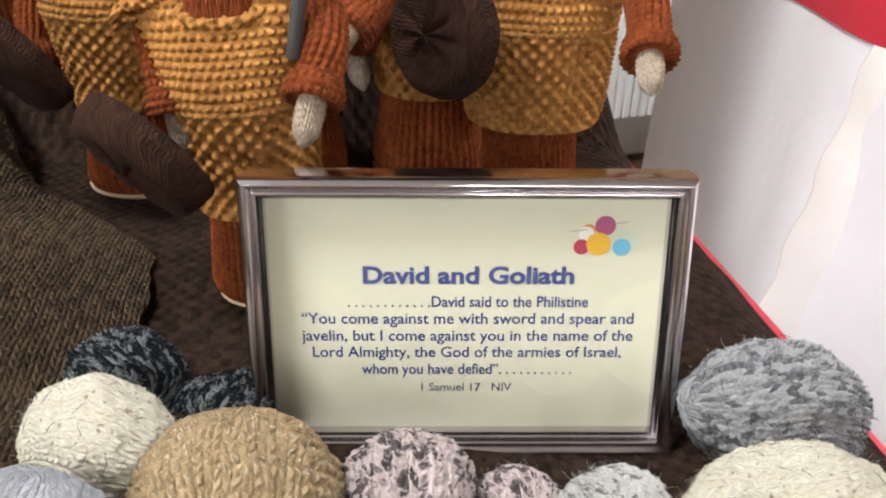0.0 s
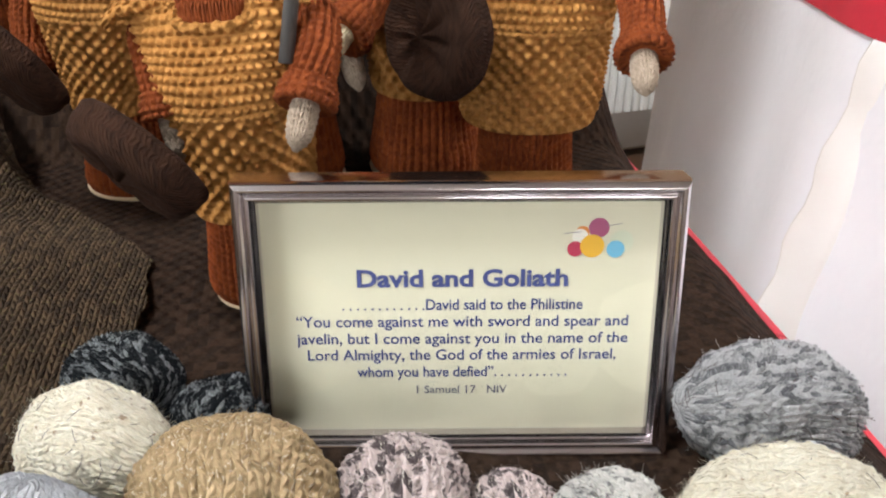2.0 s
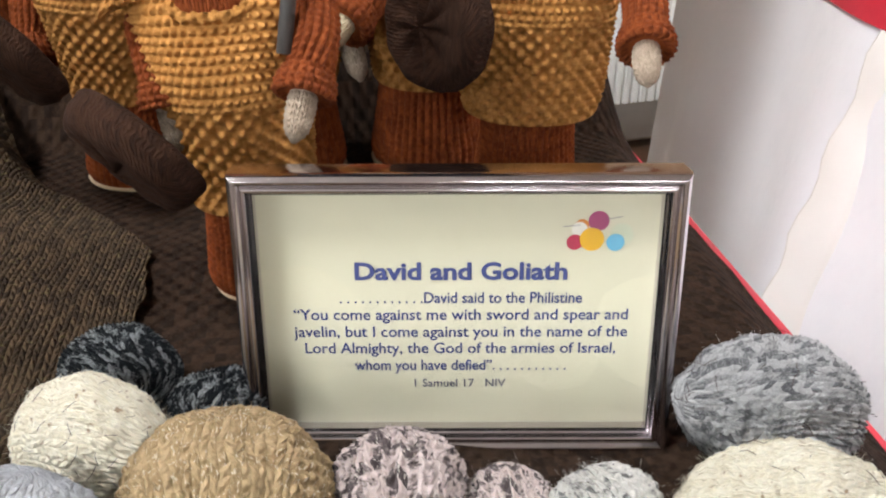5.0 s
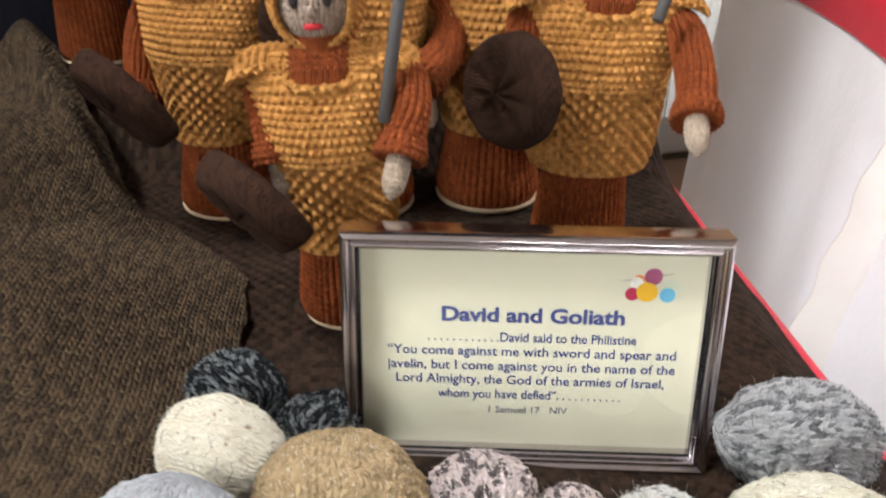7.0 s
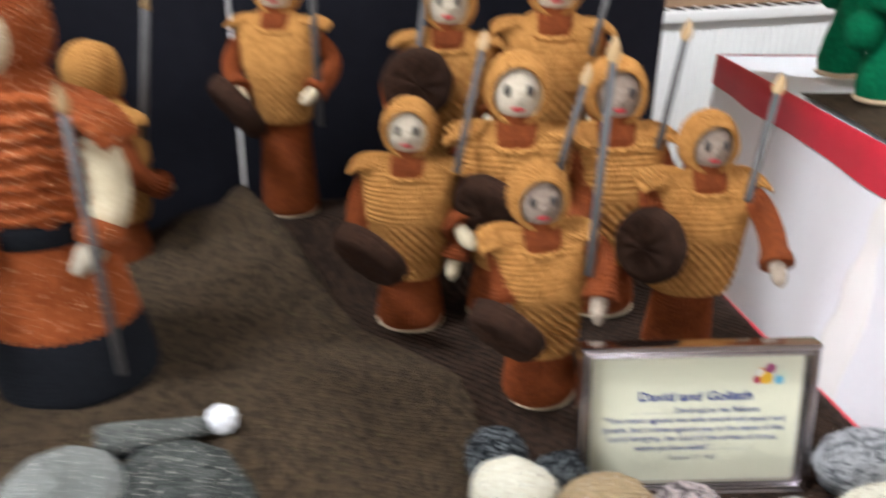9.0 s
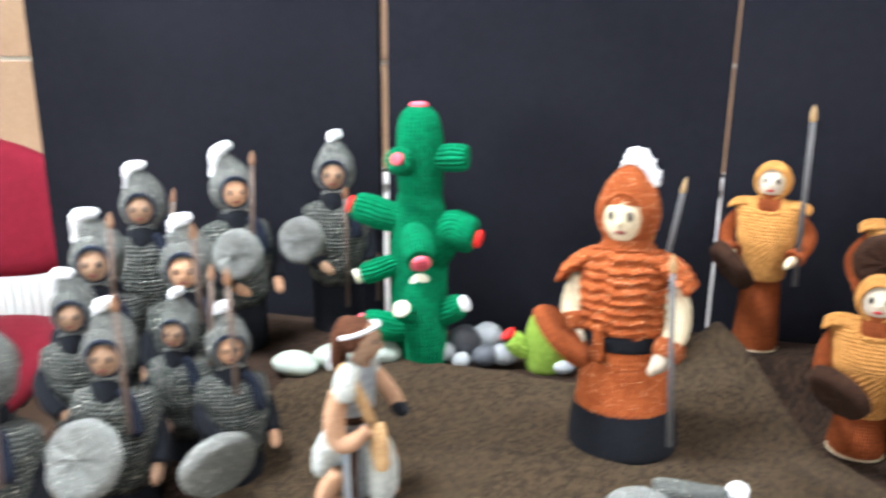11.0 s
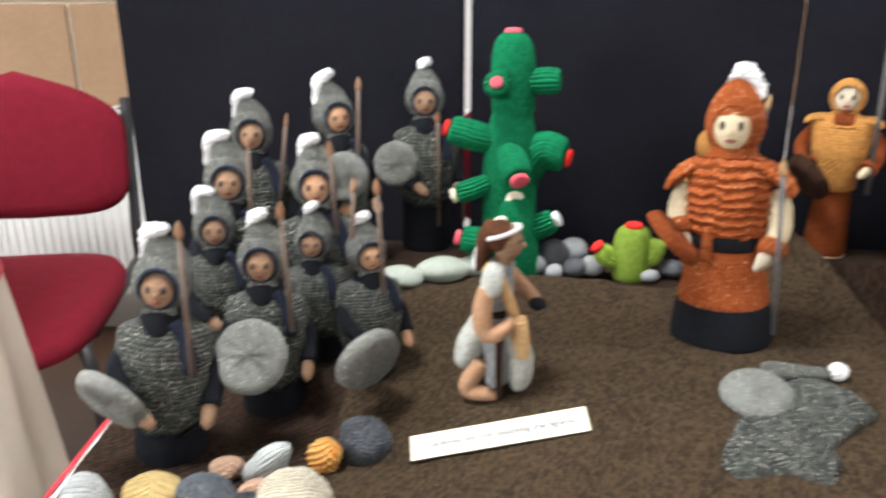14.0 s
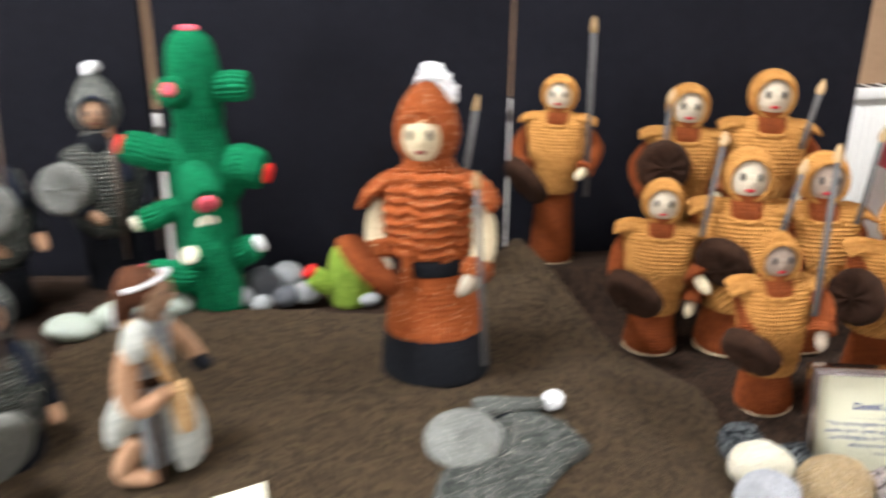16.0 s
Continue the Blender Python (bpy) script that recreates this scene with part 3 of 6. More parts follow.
def words(text, width, height, centre, parent, mat, name="lettering", bold=0.0, flat_at=0.0):
    """Printed words as a flat mesh, fitted to a width, centred on centre (x, y of the parent's sheet)."""
    cu = bpy.data.curves.new("words", "FONT")
    cu.body, cu.align_x, cu.size, cu.offset = text, "CENTER", height, bold
    cu.resolution_u = 3
    src = bpy.data.objects.new("words", cu)
    scene.collection.objects.link(src)
    me = bpy.data.meshes.new_from_object(src.evaluated_get(bpy.context.evaluated_depsgraph_get()))
    bpy.data.objects.remove(src)
    xs = [q.co.x for q in me.vertices]
    k = width / (max(xs) - min(xs))
    mid = (max(xs) + min(xs)) / 2
    for q in me.vertices:
        q.co = ((q.co.x - mid) * k + centre[0], q.co.y + centre[1], flat_at)
    me.materials.clear()
    me.materials.append(M[mat])
    me.name = name
    return part(name, me, parent, "printed words")

# ---------------------------------------------------------------- the hall
WALL = pose(-2.02, 1.86, 0, 0, 0, 11.4)  # wall's own frame: x along it, y into it
hall = WALL


def wall_piece(name, lo, hi, mat, m=None, label="", category="wall"):
    return thing(name, block(mat, lo, hi), m or hall, label, category, kind="structure", flat=True)


wall_piece("floor", (-4, -12, -0.1), (6, 0.3, 0), "floor_wood", label="dark brown polished wooden floor of the hall", category="floor")
wall_piece("ceiling", (-4, -12, 3.1), (6, 0.3, 3.2), "ceiling", label="plain white painted hall ceiling", category="ceiling")
north = wall_piece("wall_north", (-4, 0.10, 0), (6, 0.3, 3.1), "mortar", label="sandstone block wall with pale mortar joints")
wall_piece("wall_east", (6, -12, 0), (6.2, 0.3, 3.1), "wall_paint", label="plain cream painted hall wall")
# the west wall has an added opening, out of view, for the side fill light
WW = (-6.0, -2.4, 0.85, 2.75)
for name, lo, hi in (("wall_west_sill", (-4.2, -12, 0), (-4, 0.3, WW[2])), ("wall_west_head", (-4.2, -12, WW[3]), (-4, 0.3, 3.1)), ("wall_west_left", (-4.2, -12, WW[2]), (-4, WW[0], WW[3])), ("wall_west_right", (-4.2, WW[1], WW[2]), (-4, 0.3, WW[3])),
                     ("wall_south", (-4.2, -12.2, 0), (6.2, -12, 3.1))):
    wall_piece(name, lo, hi, "wall_paint", label="plain cream painted hall wall")
win = thing("window_1", None, hall, "added unseen white framed opening for the fill light in the hall wall", "window", kind="structure")
part("sill", block("paint", (-4.02, WW[0], WW[2] - 0.03), (-3.9, WW[1], WW[2])), win, flat=True)
for k in range(4):
    y = WW[0] + (WW[1] - WW[0]) * k / 3
    part("mullion", block("paint", (-4.1, y - 0.03, WW[2]), (-4.03, y + 0.03, WW[3])), win, flat=True)


def fill_light(name, centre, aim, size, power, colour):
    """An added area light that fills the scene through an opening."""
    data = bpy.data.lights.new(name, "AREA")
    data.shape, data.size, data.size_y, data.energy, data.color = "RECTANGLE", size[0], size[1], power, colour
    ob = new(name, data)
    ob.matrix_world = hall @ look(centre, aim)
    return ob


# added lamp without a known source; brightens everything from the left
fill_light("west_fill_light", (-4.12, (WW[0] + WW[1]) / 2, (WW[2] + WW[3]) / 2), (0, (WW[0] + WW[1]) / 2, (WW[2] + WW[3]) / 2 - 0.3), (WW[1] - WW[0], WW[3] - WW[2]), WEST_FILL_POWER, (0.93, 0.97, 1.0))

# ceiling panels, 600 mm square
lamps = [(-2.4, -1.9), (0.45, -1.9), (3.9, -1.9), (-2.4, -7.2), (0.45, -7.2), (3.9, -7.2)]
spots = [hall @ pose(px, py, 3.1) for px, py in lamps] + [pose(0.95, -8.35, 3.1, 0, 0, 5), pose(1.0, -9.0, 3.1, 0, 0, 5)]
for spot in spots:
    lamp = thing("ceiling_light", None, spot, "square white panel light recessed in the ceiling", "ceiling light", "ceiling panel lights")
    part("frame", block("paint", (-0.31, -0.31, -0.02), (0.31, 0.31, -0.002)), lamp, flat=True)
    part("diffuser", block("panel", (-0.29, -0.29, -0.026), (0.29, 0.29, -0.021)), lamp, "glowing white diffuser", flat=True)


# radiators under the block wall
def radiator(width):
    ob = thing("radiator", None, Matrix(), "white ribbed panel radiator with a slotted top grille", "radiator")
    kit = Kit()
    kit.box("paint", (0, 0.03, 0.04), (width, 0.05, 0.76))
    n = int(width / 0.030)
    for i in range(n):
        x = (i + 0.5) * width / n
        part("rib", Kit().box("paint", (x - 0.010, 0.022, 0.16), (x + 0.010, 0.034, 0.735), None, 0.006), ob)
    part("panel", kit, ob)
    part("top_grille", Kit().box("paint", (-0.01, 0, 0.762), (width + 0.01, 0.09, 0.80), None, 0.006), ob)
    # dark bars laid on the solid grille paint the shade of open slots
    for i in range(int(width / 0.06)):
        x = 0.03 + i * 0.06
        part("grille_slot", block("slot", (x, 0.018, 0.7985), (x + 0.03, 0.07, 0.8025)), ob, flat=True)
    part("foot", block("paint", (0.1, 0.02, 0), (0.13, 0.06, 0.04)), ob, flat=True)
    part("foot", block("paint", (width - 0.13, 0.02, 0), (width - 0.1, 0.06, 0.04)), ob, flat=True)
    return ob


rad = radiator(1.5)
rad.matrix_world = hall @ pose(-1.1, -0.005, 0)
for gx in (0.75, 2.6):
    copy_thing(rad, hall @ pose(gx, -0.005, 0))


# ---------------------------------------------------------------- stacking chair
def stacking_chair(m):
    ob = thing("stacking_chair", None, m, "stacking chair with crimson cloth seat and back on black steel frame", "chair", "stacking chairs")
    # seat: wide at the back, rounded front; y forward is -y
    def pad(cx, cy, cz, w, d, h, tilt, round_top):
        n, r = 40, 9
        th = np.linspace(0, 2 * np.pi, n, endpoint=False)
        sx = np.sign(np.cos(th)) * np.abs(np.cos(th)) ** 0.55 * w / 2
        sy = np.sign(np.sin(th)) * np.abs(np.sin(th)) ** 0.55 * d / 2
        if round_top:
            sx = np.sign(np.cos(th)) * np.abs(np.cos(th)) ** 0.38 * w / 2
            sy = np.sign(np.sin(th)) * np.abs(np.sin(th)) ** 0.38 * d / 2
            sy = np.where(sy > 0, sy * (1.06 - 0.50 * (np.abs(sx / (w / 2)) + 0.03) ** 1.25), sy * (1.0 - 0.06 * np.abs(sx / (w / 2)) ** 2))
        prof = [(0.0, -0.5), (0.9, -0.5), (1.0, -0.2), (1.0, 0.1), (0.93, 0.42), (0.6, 0.5), (0.0, 0.52)]
        rows = catmull([(a, b, 0) for a, b in prof], r)
        p = np.stack([np.stack([sx * max(a, 0.01), sy * max(a, 0.01), np.full(n, b * h)], -1) for a, b, _ in rows])
        kit = Kit()
        u, v = np.zeros(p.shape[:2]), np.zeros(p.shape[:2])
        kit.sheet(p, u, v, "chair_red", True, True, True)
        out = Kit()
        out.join(kit, pose(cx, cy, cz, tilt))
        return out
    part("seat", pad(0, -0.075, 0.43, 0.47, 0.60, 0.06, -3, False), ob, "crimson woven cloth seat pad")
    part("backrest", pad(0, 0.245, 0.69, 0.45, 0.33, 0.045, 80, True), ob, "crimson woven cloth back pad")
    for s in (-1, 1):
        rail = Kit().tube("chair_black", [(s * 0.225, 0.30, 0.79), (s * 0.228, 0.25, 0.56), (s * 0.23, 0.225, 0.42), (s * 0.235, 0.30, 0.0)], [0.0125] * 4, 10, 24)
        part("back_leg", rail, ob, "black steel tube")
        part("front_leg", Kit().tube("chair_black", [(s * 0.21, -0.05, 0.415), (s * 0.22, -0.24, 0.41), (s * 0.235, -0.26, 0.36), (s * 0.25, -0.29, 0.0)], [0.0125] * 4, 10, 24), ob, "black steel tube")
        part("side_rail", Kit().tube("chair_black", [(s * 0.222, -0.18, 0.41), (s * 0.228, 0.225, 0.41)], [0.0125] * 2, 10, 4), ob, "black steel tube")
    return ob


chair = stacking_chair(pose(-1.955, 1.12, 0, 0, 0, 20) @ Matrix.Diagonal((1.18, 1.18, 1.14, 1)))
copy_thing(chair, pose(-0.63, 1.28, 0, 0, 0, 4))

# ---------------------------------------------------------------- tables
TX0, TX1, TY0, TY1, TZ = -1.10, 0.300, -0.10, 0.87, 0.742


def draped(top, ribbon_at, drop, folds, seed):
    """Sheet walls hung round a table's outline (list of x, y, counter-clockwise), with soft folds towards the floor."""
    pts = np.array(top + top[:1], float)
    seg = np.linalg.norm(np.diff(pts, axis=0), axis=1)
    s = np.concatenate([[0], np.cumsum(seg)])
    n, r = 260, 24
    at = np.linspace(0, s[-1], n)
    xy = np.stack([np.interp(at, s, pts[:, k]) for k in (0, 1)], -1)
    tan = np.gradient(xy, axis=0)
    tan /= np.linalg.norm(tan, axis=1, keepdims=True) + 1e-9
    out = np.stack([tan[:, 1], -tan[:, 0]], -1)
    p = np.zeros((r, n, 3))
    for i in range(r):
        f = i / (r - 1)
        wave = 0.5 + 0.5 * np.sin(at / folds * 2 * np.pi + 2.2 * np.sin(at * 1.9 + seed) + seed)
        push = f * 0.035 + f**0.7 * 0.055 * wave**2
        p[i, :, :2] = xy + out * push[:, None]
        p[i, :, 2] = ribbon_at + (drop - ribbon_at) * f
    return p


def trestle_table(name_label, outline, z, ribbon_h, seed, m=Matrix(), cloth_mat="sheet"):
    cx = [q[0] for q in outline]
    cy = [q[1] for q in outline]
    ob = thing("trestle_table", None, m, name_label, "table", "display tables")
    top = Kit()
    bm = bmesh.new()
    vs = [bm.verts.new((x, y, z - 0.012)) for x, y in outline]
    face = bm.faces.new(vs)
    ext = bmesh.ops.extrude_face_region(bm, geom=[face])
    bmesh.ops.translate(bm, vec=(0, 0, -0.025), verts=[q for q in ext["geom"] if isinstance(q, bmesh.types.BMVert)])
    bmesh.ops.recalc_face_normals(bm, faces=bm.faces[:])
    part("tabletop", top.bm("wood_top", bm), ob, "plain wooden table top", flat=True)
    mx, my = sum(cx) / len(cx), sum(cy) / len(cy)
    for x, y in outline:
        lx, ly = mx + (x - mx) * 0.85, my + (y - my) * 0.85
        part("leg", Kit().tube("steel", [(lx, ly, 0), (lx, ly, z - 0.037)], [0.014, 0.014], 10, 2), ob, "grey steel leg")
    cloth = thing("table_sheet", None, m, "pale cotton sheet draped over a table to the floor", "tablecloth", "table sheets")
    kit = Kit()
    bm = bmesh.new()
    vs = [bm.verts.new((x, y, z)) for x, y in outline]
    bm.faces.new(vs)
    kit.bm(cloth_mat, bm)
    part("top_cover", kit, cloth, flat=True)
    p = draped(outline, z, 0.03, 0.30, seed)
    wrapkit = Kit().sheet(p, np.zeros(p.shape[:2]), np.zeros(p.shape[:2]), cloth_mat)
    part("skirt", wrapkit, cloth, "white skirt with soft folds")
    full = draped(outline, z, 0.03, 0.30, seed)
    k = min(23, max(1, int(round(ribbon_h / (z - 0.03) * 23))))
    pts = np.array(outline + outline[:1], float)
    mid = pts[:-1].mean(0)
    a = full[0].copy()
    b = full[0] + (full[k] - full[0]) * (ribbon_h / (full[0][:, 2] - full[k][:, 2]).mean())
    for q in (a, b):
        d = q[:, :2] - mid
        q[:, :2] += 0.004 * d / np.linalg.norm(d, axis=1, keepdims=True)
    a[:, 2] += 0.002
    inner = a.copy()
    d = inner[:, :2] - mid
    inner[:, :2] -= 0.006 * d / np.linalg.norm(d, axis=1, keepdims=True)
    inner[:, 2] += 0.001
    rows = np.stack([inner, a, (a + b) / 2, b])
    part("ribbon", Kit().sheet(rows, np.zeros(rows.shape[:2]), np.zeros(rows.shape[:2]), "ribbon"), cloth, "red satin ribbon along the top edge")
    return ob


trestle_table("trestle table that carries the battle display", [(TX0, 0.34), (TX0 + 0.07, TY0), (TX1, TY0), (TX1, TY1), (TX0, TY1)], TZ, 0.05, 0.4)
trestle_table("trestle table beside the radiator with green knitted trees", [(0.485, 0.20), (1.50, 0.05), (1.66, 1.25), (0.605, 1.39)], 0.885, 0.052, 2.1)
trestle_table("trestle table that carries a mint green board", [(-2.75, -0.25), (-1.62, -0.25), (-1.55, 0.64), (-1.67, 0.80), (-2.75, 0.80)], 0.755, 0.05, 1.2, cloth_mat="sheet_cream")

# an overlapping fold in the skirt of the table by the radiator, laid close on it
side_at = draped([(0.485, 0.20), (1.50, 0.05), (1.66, 1.25), (0.605, 1.39)], 0.885, 0.03, 0.30, 2.1)
left_run = side_at[:, -90:-2][:, ::-1]
fy, fz = np.meshgrid(np.linspace(0, 1, 18), np.linspace(0, 1, 40), indexing="xy")
zz_ = 0.834 - 0.80 * fz
yy = 0.775 + 0.050 * fz - (0.03 + 0.045 * fz) * fy + 0.005 * np.sin(fz * 23) * fy
xx_ = np.zeros_like(yy)
for r_ in range(yy.shape[0]):
    row_f = (0.885 - zz_[r_, 0]) / 0.855 * 23
    i_ = min(22, int(row_f))
    line_ = left_run[i_] * (1 - row_f + i_) + left_run[i_ + 1] * (row_f - i_)
    xx_[r_] = np.interp(yy[r_], line_[:, 1], line_[:, 0])
pp_ = np.stack([xx_ + 0.004 - 0.040 * np.sqrt(np.clip(1 - fy, 0, 1)) * (0.30 + 0.70 * fz) - 0.006 * fy * np.sin(fz * 31 + 2.0 * np.sin(fz * 11)) * np.sin(np.pi * fy) ** 0.5 - 0.004 * np.sin(fz * 57) * (1 - fy), yy, zz_], -1)
inner_ = pp_[:, :1].copy()
inner_[..., 0] += 0.018
inner_[..., 1] -= 0.004
thing("sheet_flap", Kit().sheet(np.concatenate([inner_, pp_], 1), np.zeros((40, 19)), np.zeros((40, 19)), "sheet_hem"), Matrix(), "overlapping fold of white cotton sheet on a table side", "cloth fold")

# mint green board on its table
mint = thing("display_board", Kit().box("mint", (-0.9, 0, 0), (0, 0.018, 1.1), None, 0.001), pose(-1.578, 0.64, 0.762, 0, 0, -14), "mint green card display board standing on a table", "display board")
part("side_edge", block("mint_edge", (0.001, -0.001, 0), (0.004, 0.019, 1.1)), mint, flat=True)

# black felt boards behind the figures, set apart by narrow open gaps
for x0, x1 in ((-1.375, -0.7610), (-0.7475, -0.2502), (-0.2457, 0.252)):
    b = thing("felt_screen", None, pose(0, 0.865, 0), "tall black felt screen standing behind the figures", "screen", "black felt screens")
    part("panel", Kit().box("felt", (x0, 0, 0.10), (x1, 0.018, 1.95), None, 0.002), b)
    part("foot", block("chair_black", (x0 + 0.03, 0.006, 0.0), (x0 + 0.06, 0.20, 0.10)), b, flat=True)
    part("foot", block("chair_black", (x1 - 0.06, 0.006, 0.0), (x1 - 0.03, 0.20, 0.10)), b, flat=True)

# added white panel at the wall behind, stands in for brightness in the gaps
leaning = thing("white_panel", None, hall @ pose(0.965, 0.012, 0.803, -2), "added tall white panel behind the screens, stands in for brightness in their gaps", "panel")
part("board", Kit().box("paint", (0.0, 0.0, 0.0), (0.875, 0.018, 1.05), None, 0.003), leaning)

# ---------------------------------------------------------------- cloths on the table


def sstep(a, b, x):
    t = np.clip((x - a) / (b - a), 0, 1)
    return t * t * (3 - 2 * t)


def ground_height(x, y):
    """The dark cloth: it climbs towards the screens over boxes hidden below."""
    x, y = np.asarray(x, float), np.asarray(y, float)
    right = 0.774 + 0.008 * sstep(0.40, 0.50, y) + 0.074 * sstep(0.68, 0.745, y) - 0.085 * sstep(0.812, 0.838, y)
    left = 0.757 + 0.045 * sstep(0.30, 0.46, y) + 0.018 * sstep(0.50, 0.60, y) - 0.022 * sstep(0.78, 0.85, y)
    k = sstep(-0.42, -0.26, x)
    z = left * (1 - k) + right * k
    edge = np.minimum(np.minimum(x - TX0, TX1 - x), np.minimum(y - TY0, 1e9))
    z = z - (z - TZ - 0.008) * (1 - sstep(0.0, 0.05, edge))
    p = np.stack([x, y, 0 * x], -1)
    return z + wobble(p, 0.21, 0.003, 1.0) + wobble(p, 0.07, 0.0012, 2.0)


def blanket_edge(y):
    """Where the blanket's edge by the mustard soldiers runs."""
    return np.interp(y, (0.30, 0.40, 0.46, 0.53, 0.555, 0.585, 0.63, 0.70, 0.76, 0.82), (-0.052, -0.049, -0.047, -0.055, -0.068, -0.098, -0.142, -0.187, -0.218, -0.240)) + 0.0030 * np.sin(y * 40) + 0.0013 * np.sin(y * 131 + 1.0) + 0.0008 * np.sin(y * 290)


def mound_height(x, y):
    """The heather blanket over the hump in the middle; its edge stands up in a fold towards the back."""
    x, y = np.asarray(x, float), np.asarray(y, float)
    top = 0.829 + 0.006 * sstep(0.45, 0.68, y) - 0.055 * (1 - sstep(-0.05, 0.40, y)) + 0.018 * sstep(-0.36, -0.22, x) * sstep(0.55, 0.75, y)
    low = ground_height(x, y) + 0.007
    soft = 0.185 - 0.13 * sstep(0.52, 0.64, y)
    fall = sstep(-soft, 0.004, x - blanket_edge(y)) * (1 - 0.9 * sstep(0.62, 0.72, y))
    k = sstep(-0.83, -0.52, x) * (1 - fall)
    fold = 0.027 * np.exp(-((x - blanket_edge(y) + 0.022) / 0.018) ** 2) * sstep(0.56, 0.66, y) + 0.005 * np.exp(-((x - blanket_edge(y) + 0.075) / 0.02) ** 2) * sstep(0.5, 0.6, y)
    p = np.stack([x, y, 0 * x], -1)
    return np.maximum(low + (top - low) * k, low) + fold + wobble(p, 0.16, 0.0040, 5.0) + wobble(p, 0.06, 0.0018, 3.0)


def cloth_grid(nx, ny, xs, ys, f, mat, stitch, kit=None, hang=None):
    """A cloth over the plan xs(i, j), ys(i, j), with a rolled hem."""
    gx, gy = np.meshgrid(np.linspace(0, 1, nx), np.linspace(0, 1, ny), indexing="xy")
    x, y = xs(gx, gy), ys(gx, gy)
    z = f(x, y)
    u, v = x / stitch, y / stitch
    p = np.stack([x, y, z], -1)
    kit = kit or Kit()
    kit.sheet(p, u, v, mat)
    q = p.copy()
    q[..., 2] -= 0.006
    if hang is not None:
        q[:, -1, 2] = hang(q[:, -1, 0], q[:, -1, 1])
        q[:, -1, 0] -= 0.006 + 0.030 * sstep(0.60, 0.70, q[:, -1, 1])
    kit.sheet(q[:, ::-1], u, v, mat)
    for a, b in ((p[0], q[0]), (q[-1], p[-1]), (q[:, 0], p[:, 0]), (p[:, -1], q[:, -1])):
        kit.sheet(np.stack([a, b]), np.zeros((2, len(a))), np.zeros((2, len(a))), mat)
    return kit


gx0, gx1, gy0, gy1 = TX0 + 0.012, TX1 - 0.006, TY0 + 0.03, TY1 - 0.012
ground_kit = cloth_grid(180, 130, lambda a, b: gx0 + (gx1 - gx0) * a + 0.07 * (1 - a) * (1 - sstep(0.0, 0.5, b)), lambda a, b: gy0 + (gy1 - gy0) * b, ground_height, "ground", 0.0052)
thing("brown_cloth", ground_kit, Matrix(), "dark brown knitted cloth spread over the whole table", "cloth")


def bx(a, b):
    left = -0.812 + 0.018 * np.sin(b * 5.0) + 0.05 * sstep(0.75, 1.0, b)
    right = blanket_edge(by(a, b))
    return left + (right - left) * a


def by(a, b):
    back = 0.66 + 0.10 * sstep(0.55, 0.95, a) + 0.012 * np.sin(a * 9)
    return -0.055 + (back + 0.055) * b


mound_kit = cloth_grid(200, 170, bx, by, mound_height, "blanket", 0.0050, None, ground_height)
thing("heather_blanket", mound_kit, Matrix(), "brown heather knitted blanket heaped into a low hill", "blanket")

# ---------------------------------------------------------------- knitted figures


def on(x, y, mound=False):
    """The height of the cloth under a place."""
    return float(mound_height(x, y) if mound else ground_height(x, y))


def face(kit, mat, c, r, lips, tilt=0.0):
    """A round head with two eyes, a nose and a mouth, looking to -y."""
    k = Kit()
    k.ball(mat, (0, 0, 0), (r, r * 0.95, r * 1.12), 20, 14, size=0.0035)
    for s in (-1, 1):
        k.ball("ink_eye", (s * r * 0.40, -r * 0.86, r * 0.20), (r * 0.13, r * 0.10, r * 0.22), 10, 8)
    k.ball(mat, (0, -r * 0.97, -r * 0.08), (r * 0.14, r * 0.14, r * 0.17), 8, 6)
    k.ball(lips or "tan_face", (0, -r * 0.84, -r * 0.45), (r * 0.27, r * 0.10, r * 0.10), 10, 6)
    kit.join(k, pose(*c, tilt))


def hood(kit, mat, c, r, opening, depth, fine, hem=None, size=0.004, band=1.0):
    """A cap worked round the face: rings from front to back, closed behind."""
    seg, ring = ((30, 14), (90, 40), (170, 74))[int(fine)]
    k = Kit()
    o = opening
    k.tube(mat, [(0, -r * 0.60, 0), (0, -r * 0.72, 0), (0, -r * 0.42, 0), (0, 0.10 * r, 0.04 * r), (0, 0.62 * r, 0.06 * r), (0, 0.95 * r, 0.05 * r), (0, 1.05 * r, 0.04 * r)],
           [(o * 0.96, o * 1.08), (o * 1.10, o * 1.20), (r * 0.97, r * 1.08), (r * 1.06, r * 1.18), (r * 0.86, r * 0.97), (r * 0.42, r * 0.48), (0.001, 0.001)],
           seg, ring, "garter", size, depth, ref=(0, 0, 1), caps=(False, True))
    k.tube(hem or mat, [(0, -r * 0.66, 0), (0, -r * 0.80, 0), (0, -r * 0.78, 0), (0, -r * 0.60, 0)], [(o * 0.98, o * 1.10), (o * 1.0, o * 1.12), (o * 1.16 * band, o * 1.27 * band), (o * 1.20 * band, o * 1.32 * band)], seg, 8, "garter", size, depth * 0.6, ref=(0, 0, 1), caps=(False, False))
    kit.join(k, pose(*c))


